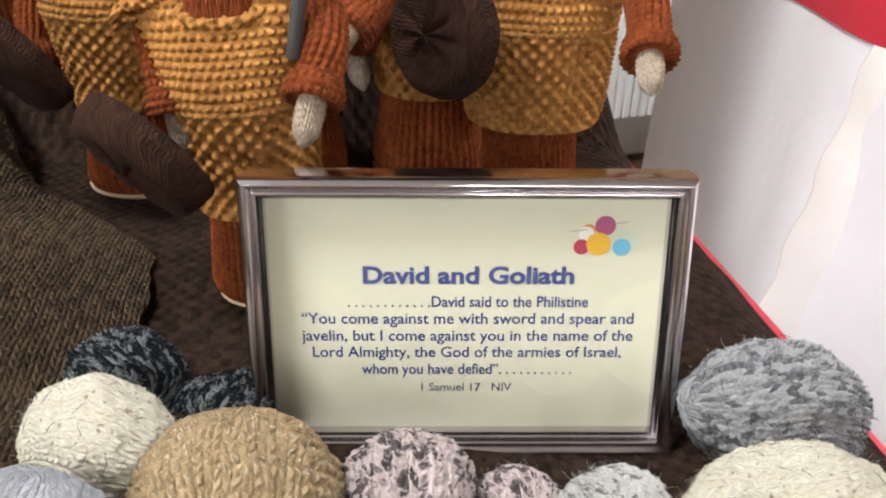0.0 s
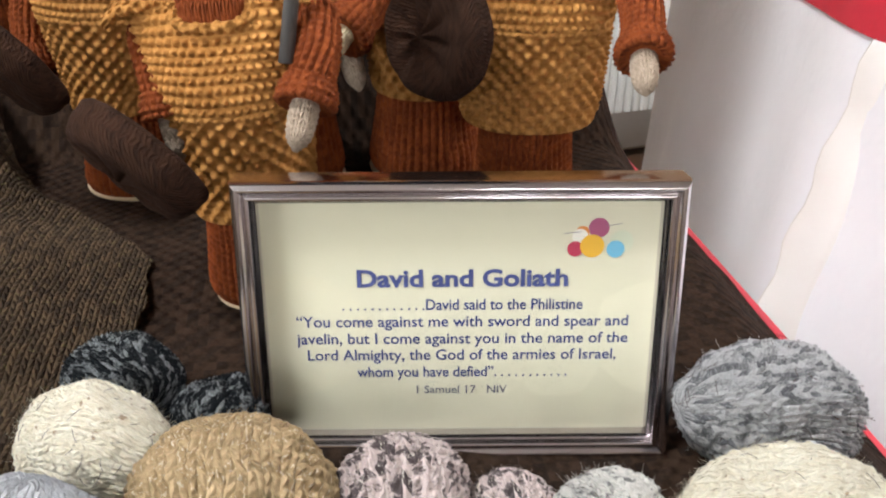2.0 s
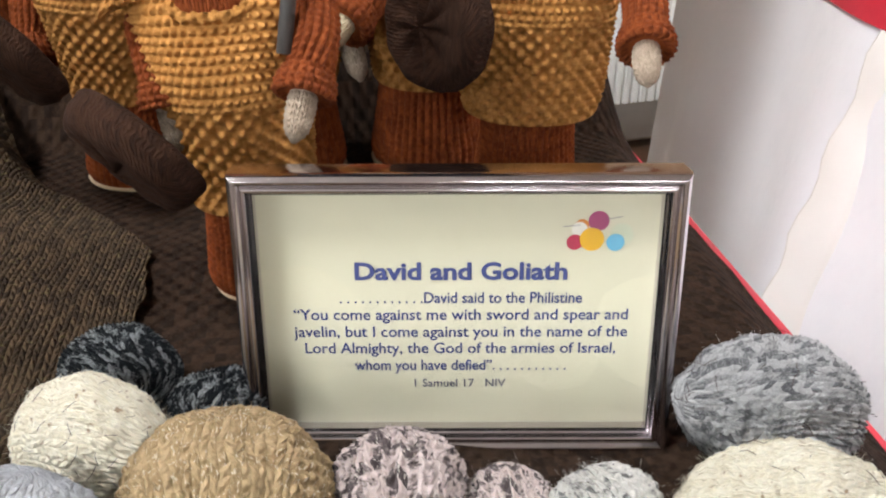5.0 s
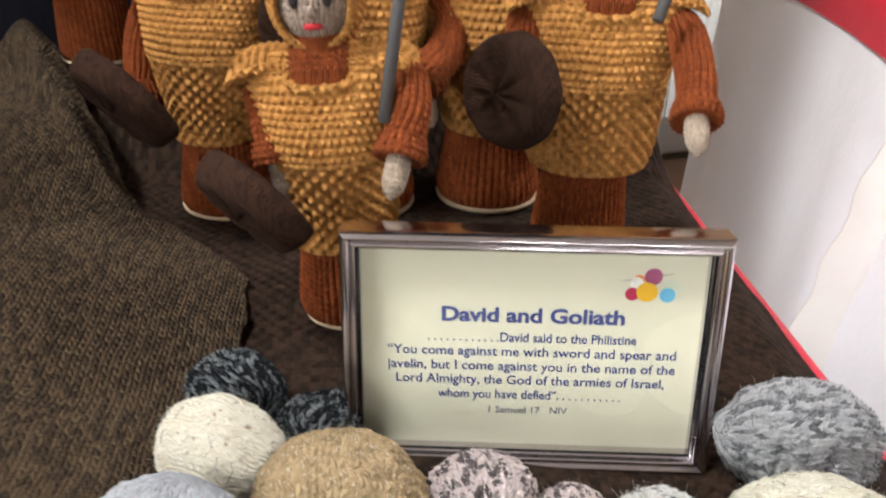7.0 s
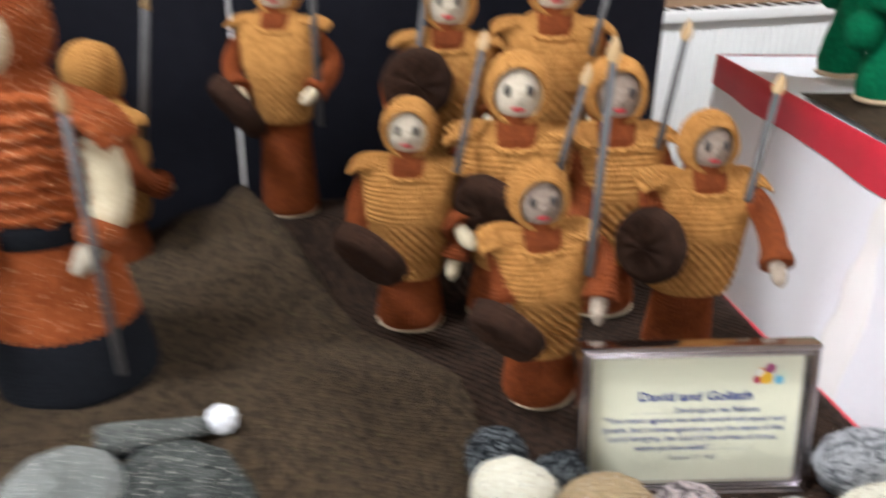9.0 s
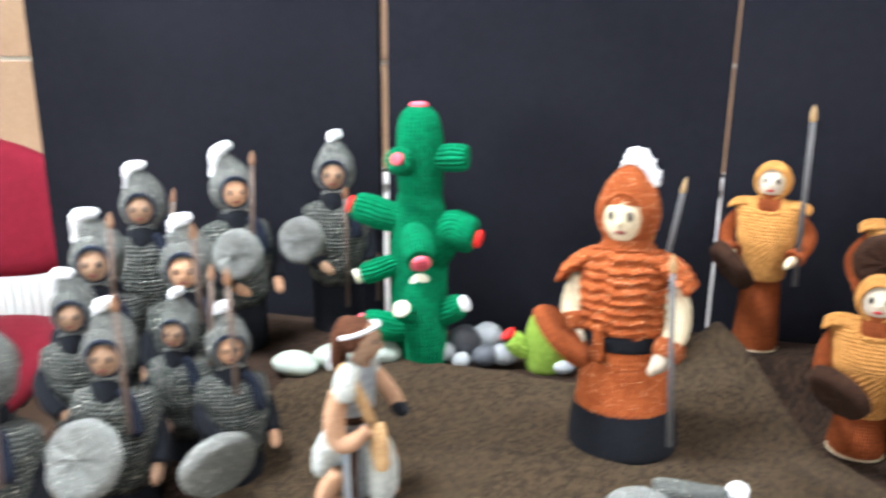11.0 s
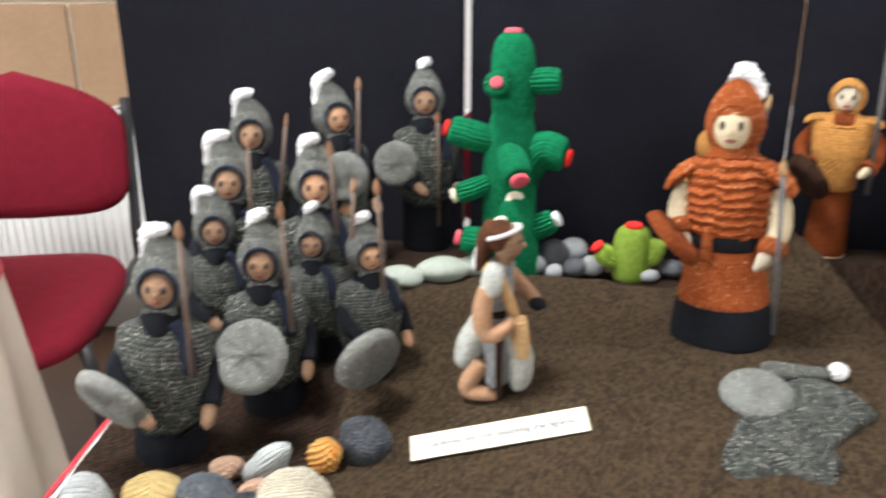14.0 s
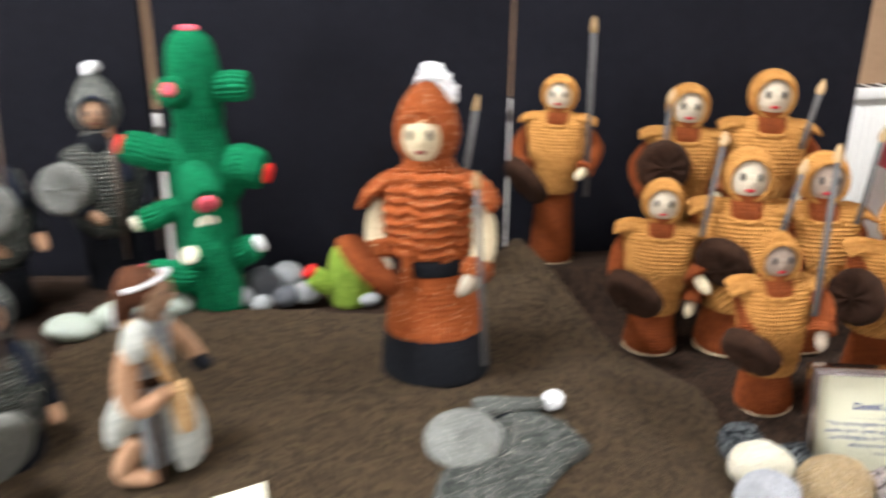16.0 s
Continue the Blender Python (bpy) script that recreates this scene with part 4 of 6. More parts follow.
def arm(kit, sleeve, hand, pts, r, fine, size=0.0035, depth=0.0, cuff=True, stitch="rib"):
    seg, ring = ((16, 18), (44, 50), (84, 90))[int(fine)]
    kit.tube(sleeve, pts, [r * 0.9, r * 0.98, r * 0.98, r * 0.95], seg, ring, stitch, size, depth)
    a, b = np.array(pts[-2], float), np.array(pts[-1], float)
    d = (b - a) / np.linalg.norm(b - a)
    if cuff:
        kit.tube(sleeve, [tuple(b - d * 0.011), tuple(b - d * 0.007), tuple(b - d * 0.001), tuple(b + d * 0.0045), tuple(b + d * 0.003)], [r * 0.95, r * 1.15, r * 1.32, r * 1.26, r * 0.8], seg, max(10, ring // 2), "garter", size, depth * 0.7)
    kit.tube(hand, [tuple(b), tuple(b + d * 0.010), tuple(b + d * 0.020), tuple(b + d * 0.026)], [r * 0.56, r * 0.62, r * 0.50, 0.0012], max(14, seg // 2), 24, "stock", 0.003, depth * 0.5)


def yellow_soldier(x, y, mouth, skin="white_face", turn=0.0, lean=0.0, side=0.0, fine=1, arms=0, tall=0.0, wide=1.0, hem_w=0.031, label="", gap=None, left=None, right=None):
    """A soldier in a mustard tabard and hood over a rust undersuit; the mouth stands at the given height."""
    z0 = on(x, y) if gap is None else gap
    k = (mouth - z0) / (0.176 + tall)
    m = pose(x, y, z0, lean, side, turn) @ Matrix.Diagonal((k, k, k, 1))
    back = m.inverted()
    kit = Kit()
    d = (0.0, 0.0026, 0.0030)[fine]
    q = (0.36, 1.0, 1.9)[fine]

    def S(a, b):
        return max(18, int(a * q)), max(12, int(b * q))

    kit.tube("sole", [(0, 0, 0), (0, 0, 0.003), (0, 0, 0.004)], [(0.033, 0.030), (0.034, 0.031), (0.030, 0.028)], 28, 6)
    hem = 0.048 + tall
    kit.tube("rust", [(0, 0, 0.003), (0, 0, 0.012), (0, 0, hem * 0.7), (0, 0, hem + 0.015)], [(0.032, 0.030), (0.0330, 0.0315), (0.0285, 0.0275), (0.026, 0.025)], *S(150, 60), "rib", 0.0042, d * 0.8)
    w = wide
    kit.tube("mustard_moss", [(0, -0.001, hem - 0.003), (0, -0.0015, hem + 0.004), (0, -0.002, hem + 0.016), (0, -0.003, hem + 0.056)], [(hem_w, 0.032), (hem_w * 1.02, 0.0335), (hem_w * 1.06, 0.0345), (0.0410 * w, 0.0355)], *S(200, 84), "moss", 0.0043, d * 1.15, caps=(True, False), boxy=0.88)
    # straight chest, closed towards the neck
    kit.tube("mustard", [(0, -0.003, hem + 0.053), (0, -0.003, hem + 0.066), (0, -0.002, hem + 0.080), (0, -0.001, hem + 0.092), (0, 0, hem + 0.100), (0, 0.001, hem + 0.106), (0, 0.002, hem + 0.108)],
             [(0.0410 * w, 0.0355), (0.0420 * w, 0.0345), (0.0440 * w, 0.0315), (0.0465 * w, 0.0275), (0.0460 * w, 0.0240), (0.034 * w, 0.0205), (0.0185, 0.016)], *S(200, 110), "garter", 0.0043, d * 0.70, caps=(False, True), boxy=0.80)
    # wings that stand out over the arms, with a turned edge
    for sd in (-1, 1):
        kit.tube("mustard", [(sd * 0.018, 0.001, hem + 0.1040), (sd * 0.034 * w, 0, hem + 0.1045), (sd * 0.046 * w, -0.001, hem + 0.1025), (sd * 0.053 * w, -0.002, hem + 0.0985), (sd * 0.0545 * w, -0.002, hem + 0.0965)], [(0.0045, 0.019), (0.0052, 0.0215), (0.0048, 0.0225), (0.0036, 0.0210), (0.0015, 0.018)], *S(120, 60), "garter", 0.0043, d * 0.70, boxy=0.85)
    # square neck of the undersuit, framed by the tunic's edge
    kit.tube("rust_fine", [(0, -0.008, hem + 0.0965), (0, -0.0125, hem + 0.0980), (0, -0.0105, hem + 0.105), (0, -0.006, hem + 0.113)], [(0.0155, 0.0145), (0.0168, 0.0160), (0.0168, 0.0140), (0.016, 0.012)], *S(60, 26), "stock", 0.0028, d * 0.4, boxy=0.55)
    kit.tube("mustard", [(-0.0185, -0.016, hem + 0.1075), (-0.0175, -0.0240, hem + 0.0985), (-0.0090, -0.0285, hem + 0.0955), (0.0090, -0.0285, hem + 0.0955), (0.0175, -0.0240, hem + 0.0985), (0.0185, -0.016, hem + 0.1075)], [0.0024, 0.0027, 0.0028, 0.0028, 0.0027, 0.0024], 14, *S(10, 60)[1:], "garter", 0.0050, d * 0.4)
    nz = hem + 0.108
    kit.tube("rust_fine", [(0, -0.001, nz - 0.008), (0, -0.002, nz), (0, -0.002, nz + 0.016)], [0.0205, 0.0195, 0.018], 30, 8, "stock", 0.0028)
    hz = hem + 0.139
    face(kit, skin, (0, -0.0045, hz - 0.004), 0.0210, "lips", -4)
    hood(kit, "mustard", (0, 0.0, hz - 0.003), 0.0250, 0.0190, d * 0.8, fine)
    # arms: the shield arm is the figure's right
    if arms == 0:
        ra = [(-0.039 * w, 0, hem + 0.088), (-0.048 * w, -0.004, hem + 0.062), (-0.049 * w, -0.012, hem + 0.038), (-0.043 * w, -0.022, hem + 0.022)]
        la = [(0.039 * w, 0, hem + 0.088), (0.049 * w, -0.003, hem + 0.062), (0.050 * w, -0.009, hem + 0.038), (0.0465 * w, -0.017, hem + 0.018)]
    else:
        ra = [(-0.039 * w, 0, hem + 0.088), (-0.055 * w, 0.0, hem + 0.062), (-0.053 * w, -0.012, hem + 0.044), (-0.042 * w, -0.030, hem + 0.034)]
        la = [(0.039 * w, 0, hem + 0.088), (0.056 * w, 0.0, hem + 0.064), (0.054 * w, -0.014, hem + 0.046), (0.044 * w, -0.032, hem + 0.036)]
    for a, hold in ((ra, right), (la, left)):
        if hold:
            e = back @ Vector(hold[1])
            c = back @ Vector(hold[0])
            a[1:] = [tuple((Vector(a[0]) * 0.35 + e * 0.65)), tuple(e * 0.55 + c * 0.45), tuple(c)]
    hand = {"white_face": "cream", "tan_face": "tan_face", "grey_face": "grey_hand"}[skin] if fine else "cream"
    for a in (ra, la):
        arm(kit, "rust", hand, a, 0.0108, fine, 0.0038, d * 0.8)
    thing("soldier_doll", kit, m, label or "knitted soldier doll in mustard tunic and hood", "doll", "mustard knitted soldiers")
    return m, ra, la


def facing(place, normal):
    """A pose at place whose -y looks along normal."""
    return Matrix.Translation(place) @ (-Vector(normal)).to_track_quat("Y", "Z").to_matrix().to_4x4()


def knit_disc(name, mat, r, thick, m, label, group, ribs=9):
    """A round padded knitted shield, puckered towards its middle; faces -y."""
    kit = Kit()
    seg, prof = 54, [(0.0, -0.75), (0.25, -0.55), (0.8, -0.62), (0.97, -0.25), (1.0, 0.1), (0.92, 0.5), (0.0, 0.55)]
    rows = catmull([(a, b, 0) for a, b in prof], 26)
    th = np.linspace(0, 2 * np.pi, seg, endpoint=False)
    a, b = np.maximum(rows[:, 0], 0.004), rows[:, 1]
    ray = 1 + 0.012 * np.sin(th * ribs)[None]
    pleat = 0.62 * (0.6 - np.abs(np.sin(th * ribs * 0.5 + 0.3)) ** 0.5)[None] * (np.clip(1 - a, 0, 1) * np.clip(a * 6, 0, 1) * np.where(b < 0, 1, 0))[:, None]
    p = np.stack([np.cos(th)[None] * a[:, None] * r * ray, (b[:, None] + pleat) * thick, np.sin(th)[None] * a[:, None] * r * ray], -1)
    arc = np.concatenate([[0], np.cumsum(np.hypot(np.diff(a) * r, np.diff(b) * thick))])
    u = (th[None] - np.pi) * a[:, None] * r / 0.0042
    v = np.broadcast_to((arc / 0.0042)[:, None], p.shape[:2]).copy()
    u = u + wobble(p, 0.03, 0.35, 2.0)
    v = v + wobble(p, 0.04, 0.3, 5.0)
    kit.sheet(p, u, v, mat, True, True, True)
    return thing(name, kit, m, label, "shield", group)


def spear(foot, tip, wood, point, label, group, r=0.0033, head=0.020):
    foot, tip = Vector(foot), Vector(tip)
    d = tip - foot
    m = Matrix.Translation(foot) @ d.to_track_quat("Z", "Y").to_matrix().to_4x4()
    ob = thing("spear", None, m, label, "spear", group)
    L = d.length
    part("shaft", Kit().tube(wood, [(0, 0, 0), (0, 0, L - head)], [r, r], 10, 3), ob)
    part("spearhead", Kit().tube(point, [(0, 0, L - head - 0.002), (0, 0, L - head), (0, 0, L - head * 0.72), (0, 0, L - head * 0.3), (0, 0, L)], [(r * 0.9, r * 0.9), (r * 1.1, r * 1.1), (r * 1.75, r * 0.9), (r * 1.1, r * 0.6), (0.0003, 0.0003)], 12, 12), ob, "gold painted point" if point == "spear_tip" else "bronze painted point")
    return ob


Y = [
    dict(x=0.015, y=0.505, mouth=0.959, skin="grey_face", turn=-5, fine=2, lean=2, side=-4, wide=0.93, hem_w=0.0325, tall=0.014, left=((0.041, 0.452, 0.902), (0.050, 0.474, 0.930)), right=((-0.022, 0.486, 0.888), (-0.027, 0.496, 0.915))),
    dict(x=0.163, y=0.556, mouth=0.981, skin="grey_face", turn=-6, fine=2, wide=1.08, hem_w=0.040, tall=0.034, lean=2, left=((0.194, 0.468, 0.913), (0.203, 0.508, 0.940)), right=((0.116, 0.532, 0.922), (0.116, 0.548, 0.945))),
    dict(x=-0.079, y=0.652, mouth=0.971, skin="white_face", turn=-14, fine=1, tall=0.016, gap=0.780),
    dict(x=-0.193, y=0.780, mouth=1.080, skin="white_face", turn=-14, fine=0, arms=1, tall=0.070, gap=0.855),
    dict(x=-0.024, y=0.765, mouth=1.066, skin="white_face", turn=-12, fine=0, arms=1, tall=0.02),
    dict(x=0.083, y=0.758, mouth=1.082, skin="white_face", turn=-12, fine=0, arms=1, tall=0.02),
    dict(x=0.020, y=0.648, mouth=1.004, skin="white_face", turn=-12, arms=1, tall=0.01, fine=1, gap=0.782),
    dict(x=0.117, y=0.655, mouth=0.998, skin="grey_face", turn=-8, tall=0.01, fine=1, gap=0.782),
    dict(x=-0.368, y=0.735, mouth=1.010, skin="white_face", turn=125, fine=0, arms=1),
]
for q in Y:
    yellow_soldier(**q)

BR = "mustard soldiers' shields"
for place, n, r in (((-0.032, 0.452, 0.876), (-0.62, -0.52, -0.56), 0.032), ((0.104, 0.512, 0.912), (-0.80, -0.58, 0.10), 0.0320), ((-0.124, 0.586, 0.884), (-0.62, -0.55, -0.55), 0.037), ((-0.238, 0.742, 0.980), (-0.76, -0.34, -0.55), 0.036), ((-0.062, 0.720, 1.004), (-0.05, -0.95, 0.1), 0.035), ((-0.012, 0.606, 0.915), (-0.58, -0.63, -0.4), 0.036)):
    knit_disc("shield", "shield_brown", r, 0.016, facing(place, n), "round dark brown knitted shield", BR)

GS = "mustard soldiers' spears"
LB = "grey dowel spear with a pointed painted tip"
for foot, tip in (
    ((0.033, 0.458, 0.915), (0.060, 0.520, 1.085)),
    ((0.176, 0.495, 0.955), (0.222, 0.552, 1.046)),
    ((-0.044, 0.602, 0.952), (-0.008, 0.662, 1.066)),
    ((-0.158, 0.737, 0.960), (-0.162, 0.741, 1.193)),
    ((-0.066, 0.722, 0.985), (-0.048, 0.760, 1.100)),
    ((0.112, 0.715, 1.030), (0.137, 0.735, 1.117)),
    ((0.050, 0.600, 0.950), (0.082, 0.632, 1.040)),
    ((0.152, 0.622, 0.960), (0.182, 0.652, 1.075)),
    ((-0.325, 0.715, 0.960), (-0.306, 0.716, 1.100)),
):
    spear(foot, tip, "grey_wood", "spear_tip", LB, GS)


def grey_soldier(x, y, mouth, skin, turn=0.0, lean=0.0, plume=(0.0, 0.0), side=1.0, tilt=0.0):
    """A soldier in a silvery mail tunic and pointed helmet with a white plume, over a black undersuit."""
    z0 = on(x, y)
    k = min(1.02, (mouth - z0) / 0.190)
    low = 0.190 - (mouth - z0) / k
    kit = Kit()
    kit.tube("black", [(0, 0, low), (0, 0, low + 0.004), (0, 0, 0.04), (0, 0, 0.075)], [(0.036, 0.033), (0.039, 0.036), (0.038, 0.035), (0.038, 0.035)], 40, 24, "stock", 0.004, 0.0008)
    kit.tube("mail", [(0, 0, 0.060), (0, -0.001, 0.055), (0, -0.002, 0.070), (0, -0.003, 0.105), (0, -0.002, 0.135), (0, 0, 0.152), (0, 0.002, 0.160)], [(0.034, 0.030), (0.043, 0.039), (0.0475, 0.042), (0.051, 0.040), (0.050, 0.036), (0.045, 0.031), (0.026, 0.021)], 120, 66, "garter", 0.0048, 0.0020, bumpy=0.0018)
    kit.tube("black", [(-0.005, -0.010, 0.136), (-0.002, -0.009, 0.152), (0, -0.006, 0.163), (0, -0.004, 0.174)], [(0.008, 0.020), (0.019, 0.024), (0.024, 0.024), (0.021, 0.021)], 28, 14, "stock", 0.003)
    kit.tube("navy", [(0.016, -0.024, 0.168), (0.026, -0.028, 0.150), (0.032, -0.034, 0.122), (0.033, -0.034, 0.114)], [(0.007, 0.004), (0.009, 0.004), (0.009, 0.004), (0.007, 0.003)], 12, 16, "stock", 0.003)
    hz = 0.201
    face(kit, skin, (0, -0.0095, hz - 0.003), 0.0200, "lips_soft", -4)
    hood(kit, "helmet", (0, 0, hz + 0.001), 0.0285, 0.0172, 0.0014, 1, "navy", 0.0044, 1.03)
    px, py = plume
    kit.tube("helmet", [(0, 0.009, hz + 0.008), (0, 0.008, hz + 0.020), (px * 0.004, 0.008, hz + 0.035), (px * 0.009, 0.008, hz + 0.049)], [0.0285, 0.0258, 0.0185, 0.0080], 56, 34, "stock", 0.0044, 0.0018)
    kit.tube("helmet", [(0, -0.013, hz - 0.024), (0, -0.019, hz - 0.027), (0, -0.013, hz - 0.030)], [(0.017, 0.006), (0.018, 0.007), (0.015, 0.005)], 16, 6)
    tip = (px * 0.009, 0.007, hz + 0.048)
    kit.tube("fluff", [(-0.020 * side * abs(px) - 0.002, 0.010, hz + 0.016), (-0.022 * side * abs(px), 0.010, hz + 0.032), (tip[0] - 0.008 * side * abs(px), 0.008, tip[2] + 0.002), (tip[0] + 0.004 * side, 0.006, tip[2] + 0.008 + py), (tip[0] + 0.012 * side, 0.006, tip[2] + 0.004 + py)], [0.004, 0.0072, 0.0090, 0.0082, 0.004], 26, 30, "moss", 0.004, 0.0024, bumpy=0.003)
    ra = [(-0.034, -0.002, 0.136), (-0.045, -0.022, 0.112), (-0.034, -0.044, 0.092), (-0.016, -0.054, 0.080)]
    la = [(0.034, 0, 0.132), (0.046, -0.004, 0.108), (0.050, -0.012, 0.088), (0.050, -0.026, 0.074)]
    for a in (ra, la):
        arm(kit, "black", "skin" if skin == "skin" else "tan_face", a, 0.0120, 0, cuff=False, stitch="stock")
    m = pose(x, y, mouth - 0.190 * k, lean, tilt, turn) @ Matrix.Diagonal((k, k, k, 1))
    thing("soldier_doll", kit, m, "knitted soldier doll in grey mail with white plumed helmet", "doll", "grey knitted soldiers")
    return m, ra, la


S = [
    (-0.974, 0.238, 0.950, "tan_face", 14, (-0.8, 0.0), 4.0),
    (-0.893, 0.342, 0.943, "tan_face", 16, (-0.5, 0.002)),
    (-0.786, 0.398, 0.941, "skin", 36, (-0.4, 0.0)),
    (-0.985, 0.409, 0.955, "tan_face", 24, (-1.0, -0.004)),
    (-0.862, 0.425, 0.941, "tan_face", 10, (-0.4, 0.003)),
    (-0.990, 0.468, 0.998, "tan_face", 22, (-1.0, 0.0)),
    (-0.875, 0.475, 0.997, "skin", 20, (-0.6, 0.0)),
    (-1.030, 0.630, 1.023, "tan_face", 22, (-0.8, 0.0)),
    (-0.922, 0.684, 1.041, "skin", 40, (-0.9, 0.006)),
    (-0.806, 0.785, 1.052, "tan_face", 14, (-0.2, 0.0)),
]
for x, y, z, c, t, p, *more in S:
    grey_soldier(x, y, z, c, t, 0, p, 1.0, *more)
GB = "grey soldiers' shields"
for place, n, r in (((-0.997, 0.178, 0.852), (-0.24, -0.84, -0.42), 0.041), ((-0.880, 0.262, 0.872), (0.05, -0.84, 0.54), 0.041), ((-0.763, 0.320, 0.850), (0.73, -0.58, -0.32), 0.041), ((-0.840, 0.728, 0.972), (0.0, -0.97, 0.22), 0.035), ((-0.890, 0.628, 0.976), (0.1, -0.95, 0.2), 0.035)):
    knit_disc("shield", "steel_shield", r, 0.014, facing(place, n), "round silver grey knitted shield with lurex glints", GB)
GP = "grey soldiers' spears"
LS = "brown dowel spear with a bronze painted tip"
for foot, tip in (((-0.905, 0.185, 0.885), (-0.910, 0.200, 1.046)), ((-0.838, 0.286, 0.895), (-0.846, 0.294, 1.041)), ((-0.750, 0.345, 0.920), (-0.758, 0.355, 1.055)), ((-0.944, 0.425, 0.950), (-0.943, 0.435, 1.080)), ((-0.972, 0.585, 0.950), (-0.958, 0.595, 1.073)), ((-0.872, 0.635, 0.950), (-0.868, 0.645, 1.118)), ((-0.831, 0.425, 0.960), (-0.840, 0.435, 1.075)), ((-0.801, 0.385, 0.930), (-0.797, 0.395, 1.044)), ((-0.776, 0.748, 0.868), (-0.778, 0.752, 1.053)), ((-0.746, 0.800, 0.862), (-0.747, 0.802, 0.942))):
    spear(foot, tip, "spear_wood", "bronze_tip", LS, GP, 0.0027, 0.018)


def giant():
    """The giant: copper lurex armour over a cream shirt, dark skirted base, black belt."""
    kit = Kit()
    kit.tube("black", [(0, 0, 0), (0, 0, 0.006), (0, 0, 0.04), (0, 0, 0.075)], [(0.066, 0.060), (0.070, 0.064), (0.066, 0.060), (0.056, 0.052)], 60, 24, "stock", 0.004)
    kit.tube("copper_rib", [(0, 0, 0.052), (0, 0, 0.048), (0, 0, 0.08), (0, 0, 0.13), (0, 0, 0.140)], [(0.050, 0.046), (0.062, 0.057), (0.0575, 0.052), (0.0505, 0.046), (0.050, 0.045)], 150, 60, "rib", 0.0062, 0.0006)
    kit.tube("black", [(0, 0, 0.131), (0, 0, 0.134), (0, 0, 0.148), (0, 0, 0.151)], [(0.0505, 0.046), (0.0525, 0.048), (0.0525, 0.048), (0.0505, 0.046)], 50, 8, "garter", 0.004, 0.0012)
    kit.tube("copper_rib", [(-0.017, -0.051, 0.120), (-0.018, -0.0515, 0.142), (-0.018, -0.050, 0.165)], [(0.007, 0.004), (0.007, 0.004), (0.006, 0.003)], 14, 10, "rib", 0.005, 0.001)
    rows = [(0, 0, 0.146)] + [(0, 0, 0.15 + 0.085 * i / 7) for i in range(8)] + [(0, 0.002, 0.246), (0, 0.002, 0.252)]
    rad = [(0.049, 0.045)] + [(0.0525 + 0.004 * math.sin(i / 7 * 3.1), 0.047 - 0.007 * max(0, i - 4) / 3) for i in range(8)] + [(0.036, 0.030), (0.024, 0.022)]
    kit.tube("copper", rows, rad, 150, 150, "ridge", 0.0118, 0.0050, bumpy=0.0004)
    for s in (-1, 1):
        kit.tube("copper", [(s * 0.026, 0.002, 0.238), (s * 0.048, 0, 0.231), (s * 0.068, -0.002, 0.219), (s * 0.081, -0.003, 0.203)], [(0.008, 0.022), (0.0095, 0.027), (0.0085, 0.030), (0.005, 0.028)], 60, 60, "ridge", 0.0105, 0.0028, bumpy=0.0004)
    for s, b in ((-1, [(-0.054, 0, 0.205), (-0.062, -0.004, 0.185), (-0.064, -0.012, 0.166), (-0.060, -0.020, 0.156)]), (1, [(0.054, 0, 0.205), (0.064, -0.004, 0.182), (0.067, -0.012, 0.158), (0.062, -0.022, 0.142)])):
        kit.tube("cream", b, [0.015, 0.0165, 0.015, 0.0135], 24, 20, "garter", 0.005, 0.001)
        a, c = np.array(b[-2]), np.array(b[-1])
        d = (c - a) / np.linalg.norm(c - a)
        kit.tube("copper", [tuple(c - d * 0.004), tuple(c + d * 0.006), tuple(c + d * 0.016)], [0.018, 0.020, 0.017], 26, 12, "garter", 0.005, 0.002)
        kit.tube("white_face", [tuple(c + d * 0.012), tuple(c + d * 0.022 + np.array([-s * 0.004, -0.004, 0])), tuple(c + d * 0.034 + np.array([-s * 0.010, -0.008, 0]))], [0.009, 0.0105, 0.004], 16, 10, "stock", 0.003)
    kit.tube("copper", [(0, 0, 0.244), (0, -0.001, 0.252), (0, -0.001, 0.262)], [0.029, 0.031, 0.026], 40, 12, "garter", 0.005, 0.002)
    face(kit, "cream", (0, -0.0095, 0.282), 0.0280, "lips_soft", -3)
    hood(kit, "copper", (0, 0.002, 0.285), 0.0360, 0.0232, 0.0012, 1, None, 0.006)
    kit.tube("copper", [(0, 0.006, 0.298), (0, 0.007, 0.318), (0, 0.008, 0.334), (0, 0.008, 0.342)], [0.0365, 0.0285, 0.0150, 0.003], 44, 24, "rib", 0.006, 0.002)
    kit.tube("fluff", [(-0.010, 0.010, 0.326), (-0.006, 0.011, 0.340), (0.006, 0.012, 0.348), (0.020, 0.012, 0.338), (0.026, 0.011, 0.320), (0.025, 0.011, 0.312)], [0.004, 0.0085, 0.0105, 0.0100, 0.0075, 0.003], 34, 40, "moss", 0.0055, 0.004, bumpy=0.003)
    return kit


